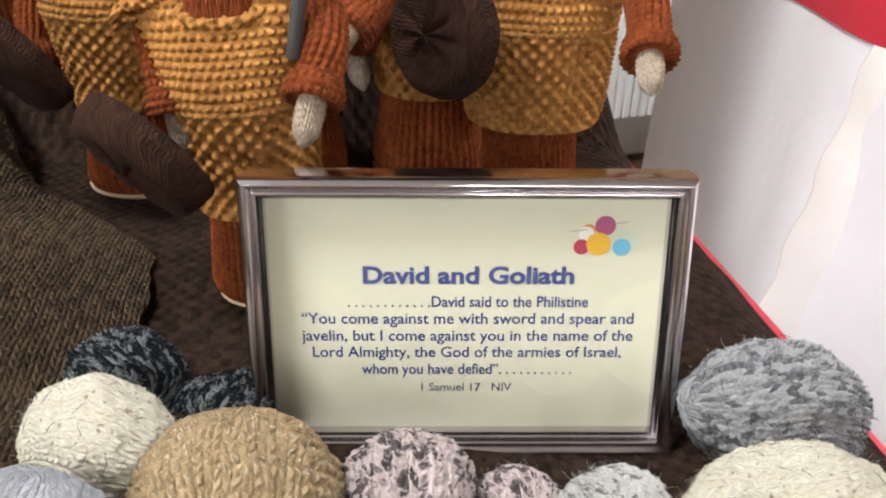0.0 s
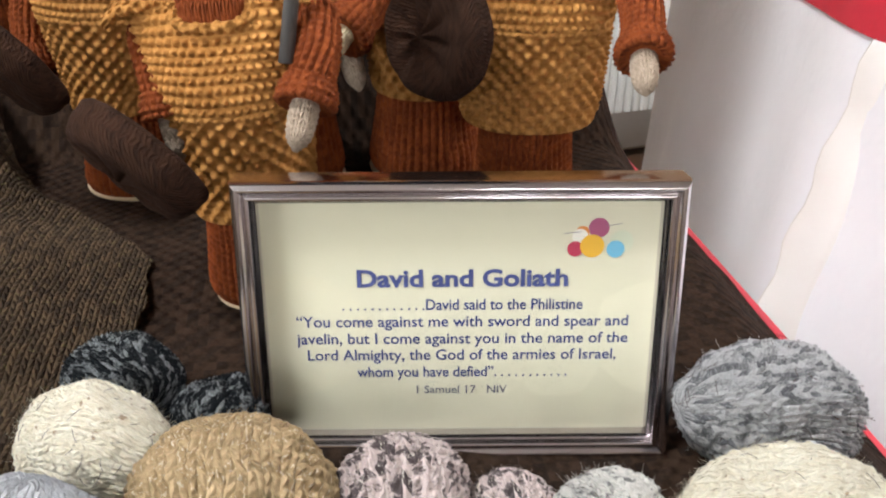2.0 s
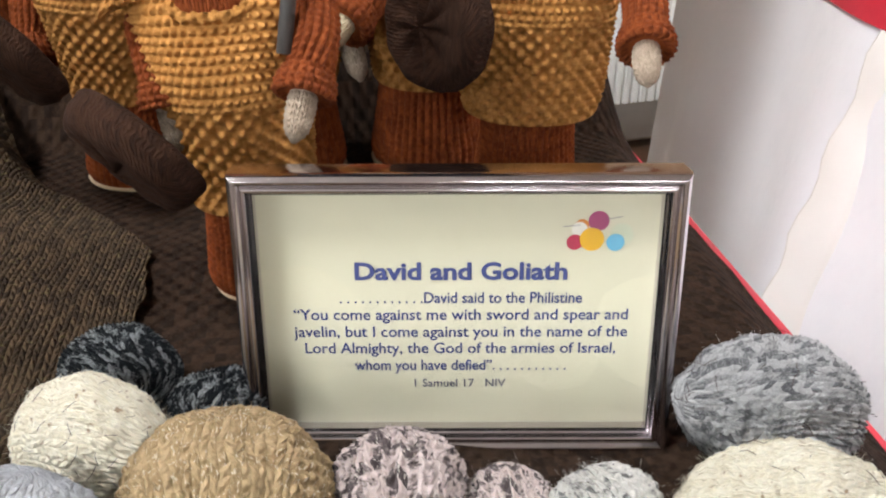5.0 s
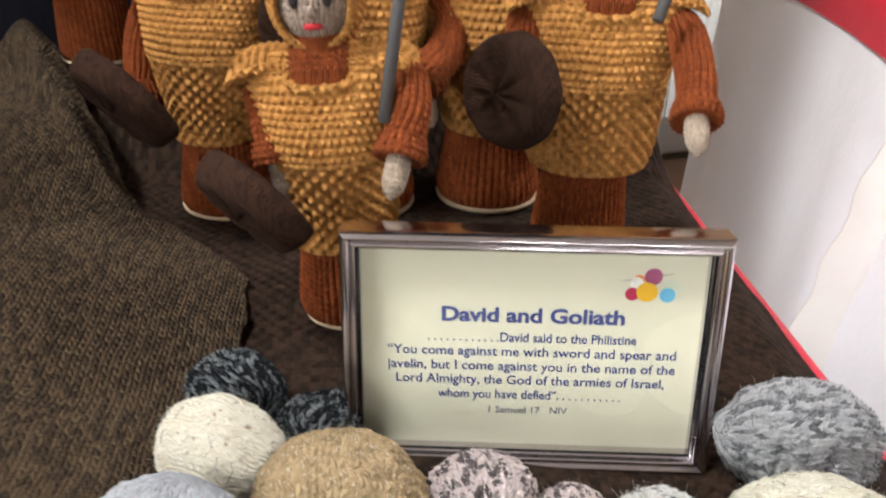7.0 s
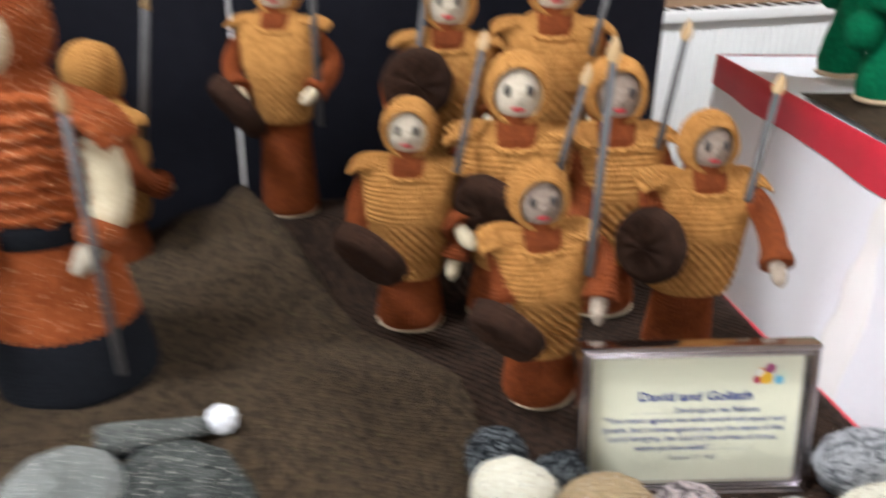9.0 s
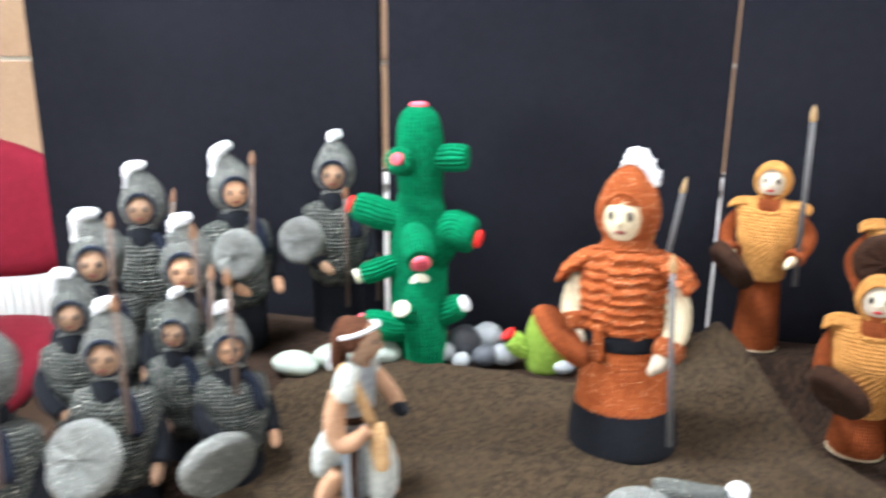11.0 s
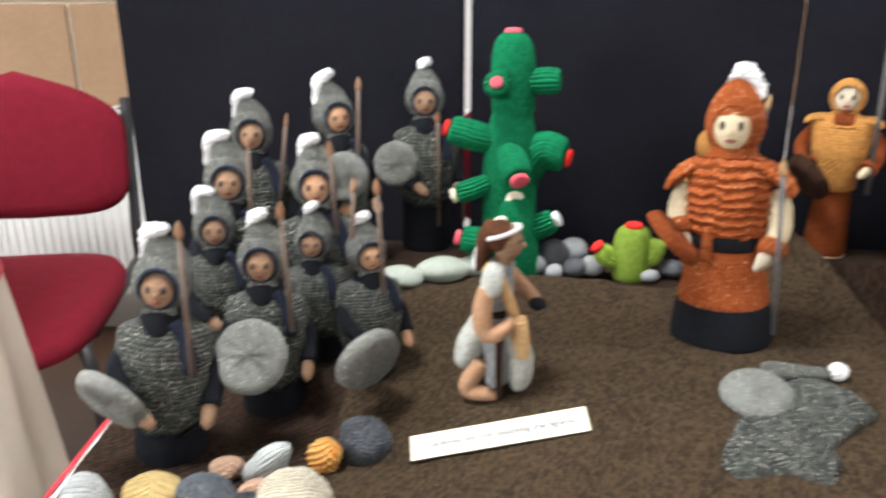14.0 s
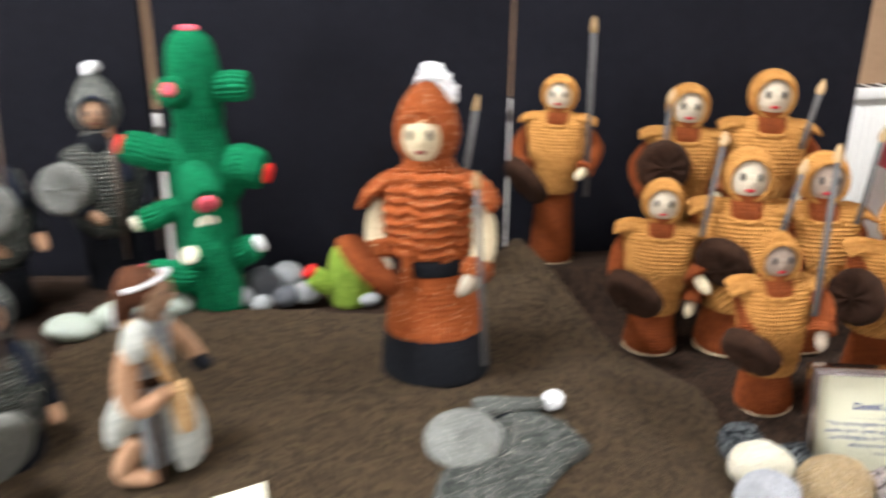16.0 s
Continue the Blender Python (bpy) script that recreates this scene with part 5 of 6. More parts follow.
gx, gy = -0.361, 0.520
gz = on(gx, gy, True) - 0.002
G = pose(gx, gy, gz, 0, -2.5, -14) @ Matrix.Diagonal((0.885, 0.89, 0.945, 1))
thing("giant_doll", giant(), G, "tall knitted giant doll in copper lurex armour and plumed helmet", "doll")
knit_disc("shield", "rust_fine", 0.036, 0.012, facing((-0.432, 0.482, 0.966), (0.70, 0.03, 0.71)), "oval rust knitted shield on the giant's arm", "", 5).scale = (1.05, 1.15, 1.12)
spear((-0.312, 0.448, 0.866), (-0.325, 0.462, 1.072), "grey_wood", "spear_tip", "grey dowel spear in the giant's hand", "", 0.003, 0.018)


def kneeling_youth():
    """The kneeling youth in a white robe with a satchel, facing +x."""
    kit = Kit()
    # folded leg and foot, and the raised knee behind the robe
    kit.tube("skin", [(-0.012, -0.020, 0.048), (-0.024, -0.024, 0.026), (-0.026, -0.026, 0.011), (-0.004, -0.027, 0.009), (0.010, -0.027, 0.008)], [0.011, 0.0115, 0.0105, 0.0090, 0.004], 20, 24, "rib", 0.003, 0.0006)
    kit.tube("skin", [(0.016, 0.022, 0.060), (0.026, 0.022, 0.050), (0.026, 0.022, 0.028), (0.032, 0.022, 0.006)], [0.010, 0.011, 0.009, 0.007], 20, 20, "rib", 0.003, 0.0006)
    # robe: pouch at the back, grey front panels
    kit.tube("robe", [(-0.036, -0.004, 0.034), (-0.034, -0.004, 0.046), (-0.026, -0.002, 0.068), (-0.014, 0, 0.094), (-0.004, 0, 0.112)], [(0.008, 0.016), (0.015, 0.026), (0.018, 0.028), (0.016, 0.025), (0.015, 0.022)], 40, 30, "stock", 0.004, 0.001, bumpy=0.002)
    kit.tube("robe_grey", [(0.004, -0.010, 0.020), (0.006, -0.008, 0.050), (0.003, -0.004, 0.085), (0, 0, 0.112)], [(0.013, 0.022), (0.016, 0.025), (0.017, 0.024), (0.016, 0.022)], 40, 26, "stock", 0.004, 0.001, bumpy=0.0015)
    kit.tube("robe", [(0.030, -0.002, 0.016), (0.031, -0.002, 0.030), (0.027, 0.000, 0.058), (0.014, 0.002, 0.090)], [(0.010, 0.020), (0.0145, 0.025), (0.0145, 0.023), (0.013, 0.019)], 36, 24, "stock", 0.004, 0.001, bumpy=0.0015)
    kit.tube("robe_grey", [(-0.001, 0, 0.106), (0.001, 0, 0.125), (0.001, 0, 0.148), (0.003, 0, 0.164), (0.004, 0, 0.170)], [(0.016, 0.022), (0.017, 0.025), (0.0175, 0.026), (0.014, 0.018), (0.010, 0.010)], 40, 24, "stock", 0.004, 0.001)
    for s in (-1, 1):
        kit.tube("robe", [(0.002, s * 0.012, 0.164), (0.001, s * 0.023, 0.158), (0.001, s * 0.029, 0.145), (0.001, s * 0.030, 0.138)], [0.010, 0.0125, 0.0125, 0.010], 22, 14, "stock", 0.004, 0.001)
    # belt, strap and bag
    kit.tube("shield_brown", [(0, 0, 0.104), (0, 0, 0.109), (0, 0, 0.114)], [(0.0170, 0.0235), (0.0180, 0.0250), (0.0170, 0.0235)], 36, 6)
    kit.tube("satchel", [(-0.010, -0.016, 0.166), (0.006, -0.025, 0.156), (0.017, -0.022, 0.135), (0.024, -0.016, 0.110)], [(0.008, 0.003), (0.008, 0.003), (0.008, 0.003), (0.007, 0.003)], 12, 18, "garter", 0.003)
    kit.tube("satchel", [(0.034, -0.016, 0.058), (0.034, -0.016, 0.066), (0.031, -0.015, 0.098), (0.028, -0.013, 0.108)], [(0.008, 0.006), (0.0105, 0.008), (0.0105, 0.008), (0.008, 0.005)], 20, 16, "garter", 0.004, 0.001)
    kit.tube("shield_brown", [(0.012, -0.032, 0.100), (0.012, -0.034, 0.060), (0.013, -0.034, 0.008)], [(0.0042, 0.0025), (0.0042, 0.0025), (0.003, 0.002)], 10, 12)
    # arms
    kit.tube("skin", [(-0.004, -0.030, 0.145), (-0.008, -0.036, 0.118), (-0.004, -0.037, 0.096), (0.010, -0.036, 0.094), (0.026, -0.028, 0.108)], [0.0105, 0.0115, 0.0115, 0.0100, 0.007], 20, 26, "rib", 0.003, 0.0006)
    kit.tube("skin", [(0.004, 0.030, 0.146), (0.018, 0.032, 0.130), (0.030, 0.026, 0.124), (0.040, 0.016, 0.120)], [0.0100, 0.0100, 0.0090, 0.008], 20, 20, "rib", 0.003, 0.0006)
    kit.tube("black", [(0.038, 0.016, 0.114), (0.046, 0.012, 0.115), (0.053, 0.010, 0.118)], [0.0065, 0.008, 0.005], 14, 8, "stock", 0.003)
    # head, hair and flower band
    kit.tube("tan_face", [(0.004, 0, 0.162), (0.007, 0, 0.172), (0.010, 0, 0.182)], [0.012, 0.0105, 0.011], 18, 8, "stock", 0.003)
    kit.ball("tan_face", (0.011, 0, 0.192), (0.0175, 0.0165, 0.0215), 22, 16, size=0.003, stitch="stock", depth=0.0006)
    kit.ball("tan_face", (0.029, 0, 0.190), (0.0035, 0.003, 0.004), 8, 6)
    for s in (-1, 1):
        kit.ball("ink_eye", (0.026, s * 0.007, 0.196), (0.0016, 0.002, 0.003), 8, 6)
    kit.ball("hair", (0.003, 0, 0.198), (0.0195, 0.0200, 0.0190), 26, 16, stitch="rib", depth=0.0014)
    kit.tube("hair", [(-0.004, 0, 0.208), (-0.012, 0, 0.194), (-0.017, 0, 0.176), (-0.020, 0, 0.158)], [(0.013, 0.0175), (0.012, 0.0200), (0.008, 0.0185), (0.005, 0.014)], 30, 22, "rib", 0.004, 0.0016)
    for i in range(22):
        a = 2 * math.pi * i / 22
        kit.ball("fluff", (0.003 + 0.0208 * math.cos(a), 0.0212 * math.sin(a), 0.203 + 0.007 * math.cos(a)), (0.0030, 0.0030, 0.0030), 8, 6, bumpy=0.0006)
    kit.tube("fluff", [(-0.018, -0.006, 0.196), (-0.023, -0.010, 0.178), (-0.025, -0.010, 0.158)], [0.002, 0.0028, 0.002], 10, 10, "moss", 0.003, 0.001)
    return kit


dx, dy = -0.622, 0.350
thing("youth_doll", kneeling_youth(), pose(dx, dy, on(dx, dy, True) - 0.002, 0, 0, -6) @ Matrix.Diagonal((0.95, 0.95, 0.95, 1)), "knitted kneeling youth doll in white robe with sand satchel", "doll")

# ---------------------------------------------------------------- cacti


def bud(kit, mat, c, r, d=(0, 0, 1)):
    kit.join(Kit().tube(mat, [(0, 0, -0.002), (0, 0, 0.003), (0, 0, 0.006), (0, 0, 0.007)], [r * 0.9, r * 1.05, r * 0.8, r * 0.2], 16, 8, "moss", 0.003, 0.0012), Matrix.Translation(c) @ Vector(d).to_track_quat("Z", "Y").to_matrix().to_4x4())


def cactus_limb(green, flower, a, b, c, r, tip_r):
    """A stuffed limb from a over b to c with a flower on its end."""
    kit = Kit()
    kit.tube(green, [a, b, c, tuple(np.array(c) + (np.array(c) - np.array(b)) * 0.14)], [r * 0.80, r, r * 0.88, r * 0.30], 60, 34, "rib", 0.0060, 0.0024)
    d = np.array(c) - np.array(b)
    d = d / np.linalg.norm(d)
    if flower:
        bud(kit, flower, tuple(np.array(c) + d * 0.004 + (np.array(c) - np.array(b)) * 0.10), tip_r, tuple(d))
    return kit


cx, cy = -0.662, 0.735
cz = on(cx, cy) - 0.002
cactus = thing("cactus", None, pose(cx, cy, 0), "tall green knitted cactus with pink, scarlet and white flowers", "cactus")
H = 1.176
trunk = Kit().tube("cactus", [(0, 0, cz), (0, 0, cz + 0.02), (0, 0, 0.92), (0, 0, 0.98), (0.001, 0, 1.035), (0.002, 0, 1.060), (0.002, 0, 1.066)], [0.036, 0.040, 0.040, 0.0405, 0.034, 0.027, 0.020], 100, 60, "rib", 0.0056, 0.0022)
part("trunk", trunk, cactus, "ribbed green knitted trunk")
crest = Kit().tube("cactus", [(0.002, 0, 1.050), (0.002, 0, 1.056), (0.002, 0, 1.080), (0.001, 0, H - 0.040), (0, 0, H - 0.014), (0, 0, H - 0.002), (0, 0, H)], [0.022, 0.029, 0.0315, 0.0310, 0.0245, 0.012, 0.003], 90, 50, "rib", 0.0056, 0.0022)
bud(crest, "pink", (0, 0, H - 0.003), 0.0125)
part("upper_trunk", crest, cactus, "green upper trunk with a pink flower on top")
front = Kit().tube("cactus", [(0.022, -0.048, cz), (0.022, -0.050, cz + 0.03), (0.018, -0.050, 0.900), (0.016, -0.049, 0.930), (0.015, -0.048, 0.942), (0.015, -0.048, 0.944)], [0.029, 0.030, 0.0285, 0.0215, 0.012, 0.003], 80, 44, "rib", 0.0056, 0.0022)
bud(front, "cream_flower", (0.015, -0.051, 0.940), 0.0125, (0.0, -0.5, 1))
part("front_trunk", front, cactus, "short green front trunk with a cream flower on top")
for a, b, c, r, f, tip in (
    ((0.018, -0.002, 1.103), (0.045, -0.004, 1.106), (0.068, -0.005, 1.107), 0.0190, None, 0),
    ((-0.008, -0.012, 1.098), (-0.016, -0.034, 1.103), (-0.015, -0.050, 1.108), 0.0190, "pink", 0.0085),
    ((-0.020, -0.004, 1.012), (-0.052, -0.010, 1.022), (-0.086, -0.015, 1.032), 0.0220, "scarlet", 0.0130),
    ((0.018, 0.0, 0.955), (0.046, -0.002, 1.003), (0.078, -0.005, 0.996), 0.0270, "scarlet", 0.0135),
    ((0.000, -0.026, 1.004), (0.010, -0.048, 0.996), (0.021, -0.072, 0.980), 0.0215, "pink", 0.0130),
    ((-0.024, -0.018, 0.956), (-0.050, -0.028, 0.946), (-0.072, -0.034, 0.938), 0.0155, "cream_flower", 0.0110),
    ((0.020, -0.044, 0.880), (0.048, -0.044, 0.896), (0.070, -0.045, 0.908), 0.0185, "fluff", 0.0120),
    ((0.002, -0.052, 0.868), (-0.026, -0.060, 0.873), (-0.058, -0.064, 0.878), 0.0200, "pink", 0.0115),
    ((0.010, -0.070, 0.895), (0.004, -0.080, 0.904), (0.002, -0.088, 0.910), 0.0130, "cream_flower", 0.0120),
):
    part("limb", cactus_limb("cactus", f, a, b, c, r, tip), cactus, "ribbed green limb" + (" with a small flower" if f else ""))

lx, ly = -0.473, 0.712
lime = thing("small_cactus", None, pose(lx, ly, on(lx, ly) - 0.002), "small lime green knitted cactus with red flowers", "cactus")
LH = 0.904 - on(lx, ly)
lk = Kit().tube("lime", [(0, 0, 0), (0, 0, 0.012), (0, 0, LH * 0.6), (0, 0, LH * 0.9), (0, 0, LH)], [0.026, 0.0285, 0.0285, 0.022, 0.010], 60, 32, "rib", 0.0050, 0.0016)
bud(lk, "scarlet", (0, -0.002, LH - 0.002), 0.013)
part("trunk", lk, lime, "lime green trunk with a red flower")
part("limb", cactus_limb("lime", "scarlet", (-0.018, -0.008, 0.026), (-0.034, -0.012, 0.034), (-0.046, -0.014, 0.046), 0.0145, 0.011), lime, "lime limb with a red flower")
part("limb", cactus_limb("lime", None, (0.018, -0.004, 0.032), (0.030, -0.004, 0.040), (0.036, -0.004, 0.060), 0.0140, 0.006), lime, "plain lime limb")


# ---------------------------------------------------------------- pebbles and knitted stones
def pebble(x, y, z, r, mat, turn, label, group="pebbles by the cactus"):
    bm = bmesh.new()
    bmesh.ops.create_icosphere(bm, subdivisions=3, radius=1)
    for q in bm.verts:
        w = 1 + 0.10 * noise.noise(q.co * 1.3 + Vector((x * 40, y * 40, 0))) + 0.03 * noise.noise(q.co * 4 + Vector((y * 30, 0, 0)))
        q.co = Vector((q.co.x * r[0], q.co.y * r[1], q.co.z * r[2])) * w
    thing("pebble", Kit().bm(mat, bm), pose(x, y, z + r[2] * 0.85, 0, 0, turn), label, "pebble", group)


for x, y, r, mat, turn in (
    (-0.748, 0.640, (0.040, 0.028, 0.018), "stone_green", 20), (-0.800, 0.600, (0.034, 0.026, 0.015), "stone_green", -10), (-0.700, 0.670, (0.030, 0.024, 0.016), "stone_green", 5),
    (-0.588, 0.712, (0.023, 0.021, 0.024), "stone_dark", 10), (-0.562, 0.745, (0.025, 0.020, 0.022), "stone", -20), (-0.555, 0.690, (0.018, 0.016, 0.015), "stone_dark", 30), (-0.530, 0.702, (0.019, 0.016, 0.016), "stone", 0), 
    (-0.612, 0.690, (0.015, 0.014, 0.014), "stone", 10), (-0.585, 0.676, (0.014, 0.013, 0.011), "stone", 70), (-0.445, 0.690, (0.015, 0.012, 0.009), "stone", 30), (-0.412, 0.715, (0.019, 0.015, 0.013), "stone_dark", 12),
    (-0.645, 0.690, (0.016, 0.014, 0.012), "stone_dark", 15),
):
    pebble(x, y, on(x, y) + 0.004, r, mat, turn, {"stone": "smooth grey pebble on the brown cloth", "stone_green": "flat pale green pebble on the brown cloth", "stone_dark": "dark slate pebble on the brown cloth"}[mat])


def wool_stone(x, y, r, mat, rot, label, z=None, size=0.005, fine=True, stitch="stock", depth=0.0022, mound=False, fibres=0, drop=0.0, dark=0):
    """A stuffed knitted stone, with stitches of one size over all of it and a halo of loose wool."""
    kit = Kit()
    seg, ring = (300, 150) if fine else (100, 60)
    a = np.linspace(0.03, np.pi - 0.03, 26)
    turned = pose(0, 0, 0, *rot)
    away = turned.to_3x3().inverted() @ Vector((0, 0.6, -0.8))
    k = Kit().tube(mat, [(0, 0, -math.cos(q) * r[2]) for q in a], [(math.sin(q) ** 0.92 * r[0], math.sin(q) ** 0.92 * r[1]) for q in a], seg, ring, stitch, size, depth * 0.72, bumpy=0.0020, turn=math.atan2(away.y, away.x), even=True)
    k.v[0] = k.v[0] * (1 + (wobble(k.v[0], 0.023, 0.030, x * 50) + wobble(k.v[0], 0.0085, 0.020, x * 31) + wobble(k.v[0], 0.0042, 0.012, x * 17))[:, None])
    kit.join(k, turned)
    low = min(float(q[:, 2].min()) for q in kit.v)
    z0 = (on(x, y, mound) if z is None else z) - low - 0.002 - drop
    ob = thing("knitted_stone", kit, pose(x, y, z0), label, "knitted stone", "knitted stones")
    if not fibres:
        return
    rnd = np.random.default_rng(int(abs(x * 1000)))
    src = kit.v[0]
    p = src[rnd.integers(0, len(src), fibres)]
    n = p / np.linalg.norm(p, axis=1, keepdims=True)
    lean = rnd.uniform(-1, 1, (fibres, 3))
    long = rnd.uniform(0.0008, 0.0032, (fibres, 1)) * np.where(rnd.random((fibres, 1)) > 0.96, 2.2, 1.0)
    line = [p * 0.995, p + (n * 0.5 + lean) * long * 0.5, p + (n * 0.55 + lean) * long * 0.85 + rnd.uniform(-1, 1, (fibres, 3)) * long * 0.3]
    side = np.cross(n, lean)
    side /= np.linalg.norm(side, axis=1, keepdims=True) + 1e-9
    other = np.cross(side, n)
    w = 0.000045
    fuzz_kit = Kit()
    rows = np.stack([np.stack([q + side * w * f, q - side * w * 0.5 * f + other * w * 0.87 * f, q - side * w * 0.5 * f - other * w * 0.87 * f], 1) for q, f in zip(line, (1, 0.9, 0.5))])
    for i in range(fibres):
        fuzz_kit.sheet(rows[:, i], np.zeros((3, 3)), np.zeros((3, 3)), mat, True)
    # dark guard hairs lying on the wool
    for i in range(dark):
        a_ = p[i] * 1.012
        turn_ = np.cross(n[i], lean[i])
        turn_ /= np.linalg.norm(turn_) + 1e-9
        b_ = (a_ + turn_ * rnd.uniform(0.002, 0.004)) * 1.004
        c_ = (b_ + (turn_ + lean[i] * 0.6) * rnd.uniform(0.001, 0.003)) * 1.004
        fuzz_kit.tube("hair", [tuple(a_), tuple(b_), tuple(c_)], [0.00008, 0.00012, 0.00006], 4, 6)
    tagged(part("wool_fuzz", fuzz_kit, ob, "halo of loose wool fibres"), kind="stuff")


M["w_charcoal"] = knit("charcoal_boucle", (0.014, 0.017, 0.020), (0.40, 0.43, 0.44), "stock", 0.0026, contrast=(0.50, 0.72), grain=2.6, tweed=0.40, hairs=1.0, wander=0.5)
M["w_cream"] = knit("cream_tweed_wool", (0.86, 0.81, 0.66), (0.76, 0.69, 0.52), "stock", 0.0022, fleck=(0.40, 0.29, 0.18), grain=1.4, tweed=0.35, hairs=1.0, wander=0.7)
M["w_tan"] = knit("tan_lurex_wool", (0.64, 0.47, 0.27), (0.46, 0.32, 0.17), "stock", 0.0050, glint=0.11, tweed=0.4, hairs=0.7, wander=0.6, spark=(1.0, 0.92, 0.74))
M["w_mauve"] = knit("mauve_tweed_wool", (0.66, 0.55, 0.52), (0.050, 0.038, 0.042), "stock", 0.0036, contrast=(0.49, 0.60), glint=0.020, grain=0.7, tweed=0.28, hairs=0.7, wander=0.4)
M["w_white"] = knit("white_black_tweed_wool", (0.76, 0.74, 0.69), (0.12, 0.12, 0.12), "stock", 0.0026, contrast=(0.54, 0.70), grain=1.2, tweed=0.4, hairs=0.9)
M["w_grey"] = knit("grey_white_marl_wool", (0.80, 0.80, 0.80), (0.10, 0.105, 0.12), "stock", 0.0040, contrast=(0.36, 0.76), grain=3.4, tweed=0.55, hairs=0.9, wander=0.6)
M["w_silver"] = knit("silver_grey_wool", (0.60, 0.61, 0.63), (0.44, 0.45, 0.48), "stock", 0.0030, grain=1.2, hairs=0.8)
M["w_pale"] = knit("pale_grey_wool", (0.55, 0.57, 0.55), (0.42, 0.45, 0.44), "rib", 0.0027)
M["w_gold"] = knit("pale_gold_lurex_wool", (0.66, 0.50, 0.22), (0.50, 0.36, 0.14), "moss", 0.0039, glint=0.03)
M["w_slate"] = knit("slate_lurex_wool", (0.15, 0.17, 0.19), (0.08, 0.09, 0.105), "stock", 0.0030, glint=0.02)
M["w_blue"] = knit("blue_grey_wool", (0.16, 0.17, 0.185), (0.022, 0.025, 0.033), "stock", 0.0034, contrast=(0.38, 0.58), tweed=0.12, grain=2.0)
M["w_peach"] = knit("peach_beige_wool", (0.52, 0.34, 0.24), (0.42, 0.27, 0.18), "moss", 0.0030)
M["w_orange"] = knit("orange_yellow_wool", (0.72, 0.30, 0.07), (0.62, 0.40, 0.14), "moss", 0.0050, contrast=(0.45, 0.55))
M["w_ivory"] = knit("ivory_wool", (0.78, 0.73, 0.58), (0.68, 0.62, 0.47), "stock", 0.0032)

wool_stone(-0.045, 0.413, (0.025, 0.022, 0.022), "w_charcoal", (80, 20, 30), "round charcoal flecked knitted stone by the frame", size=0.0040, depth=0.0024, fibres=500, drop=0.004)
wool_stone(0.000, 0.388, (0.020, 0.018, 0.018), "w_charcoal", (60, 0, -20), "small charcoal flecked knitted stone by the frame", size=0.0040, depth=0.0024, fibres=400, drop=0.004)
wool_stone(-0.044, 0.362, (0.0255, 0.0235, 0.032), "w_cream", (15, 74, -20), "cream tweed knitted stone by the frame", size=0.0050, depth=0.0011, fibres=2200, dark=120)
wool_stone(0.010, 0.322, (0.036, 0.028, 0.030), "w_tan", (-58, 6, 0), "tan knitted stone with gold lurex by the frame", size=0.0056, depth=0.0024, fibres=700)
wool_stone(0.068, 0.322, (0.024, 0.022, 0.024), "w_mauve", (-62, 10, 0), "mauve and brown tweed knitted stone by the frame", size=0.0060, depth=0.0032, fibres=300)
wool_stone(0.106, 0.316, (0.0165, 0.016, 0.017), "w_mauve", (-55, 30, 20), "small mauve tweed knitted stone by the frame", size=0.0050, fibres=250)
wool_stone(0.137, 0.302, (0.022, 0.020, 0.021), "w_white", (-50, -20, 0), "white and black tweed knitted stone by the frame", size=0.0048, fibres=800, dark=70)
wool_stone(0.192, 0.286, (0.029, 0.028, 0.037), "w_cream", (8, 82, -8), "large cream tweed knitted stone by the frame", size=0.0050, depth=0.0011, fibres=2400, dark=150)
wool_stone(0.218, 0.348, (0.027, 0.027, 0.042), "w_grey", (0, 106, 10), "large grey and white marled knitted stone", size=0.0048, depth=0.0028, fibres=1100, drop=0.004, dark=120)
wool_stone(-0.058, 0.308, (0.030, 0.026, 0.027), "w_silver", (-20, 10, 0), "silver grey knitted stone on the brown cloth", size=0.0050, fibres=300)

wool_stone(-0.972, 0.085, (0.034, 0.026, 0.022), "w_pale", (0, 80, 10), "pale grey knitted stone at the table edge", size=0.006, depth=0.0026)
wool_stone(-0.920, 0.115, (0.032, 0.028, 0.030), "w_gold", (10, 0, 0), "pale gold lurex knitted stone", stitch="moss", size=0.004, depth=0.0026)
wool_stone(-0.866, 0.118, (0.030, 0.026, 0.034), "w_slate", (20, 10, 0), "slate grey lurex knitted stone", size=0.006, depth=0.0028)
wool_stone(-0.888, 0.205, (0.019, 0.015, 0.011), "w_peach", (0, 0, 0), "small peach knitted stone", fine=False)
wool_stone(-0.842, 0.205, (0.015, 0.015, 0.030), "w_pale", (0, 55, 25), "long pale grey knitted stone", fine=False)
wool_stone(-0.838, 0.170, (0.018, 0.014, 0.012), "w_peach", (0, 0, 20), "beige knitted stone on the brown cloth", fine=False)
wool_stone(-0.830, 0.125, (0.024, 0.020, 0.020), "w_blue", (0, 0, 20), "dark blue grey knitted stone", size=0.006, depth=0.0026)
wool_stone(-0.778, 0.125, (0.036, 0.032, 0.036), "w_ivory", (0, 80, 10), "large ivory knitted stone", size=0.0065, depth=0.0026, fibres=500)
wool_stone(-0.788, 0.232, (0.018, 0.016, 0.022), "w_orange", (0, 10, 0), "orange and yellow ribbed knitted stone", fine=False, stitch="moss", size=0.005, depth=0.004)
wool_stone(-0.752, 0.262, (0.029, 0.027, 0.027), "w_blue", (0, 20, 0), "blue grey knitted stone by the blanket", size=0.006, depth=0.0028)

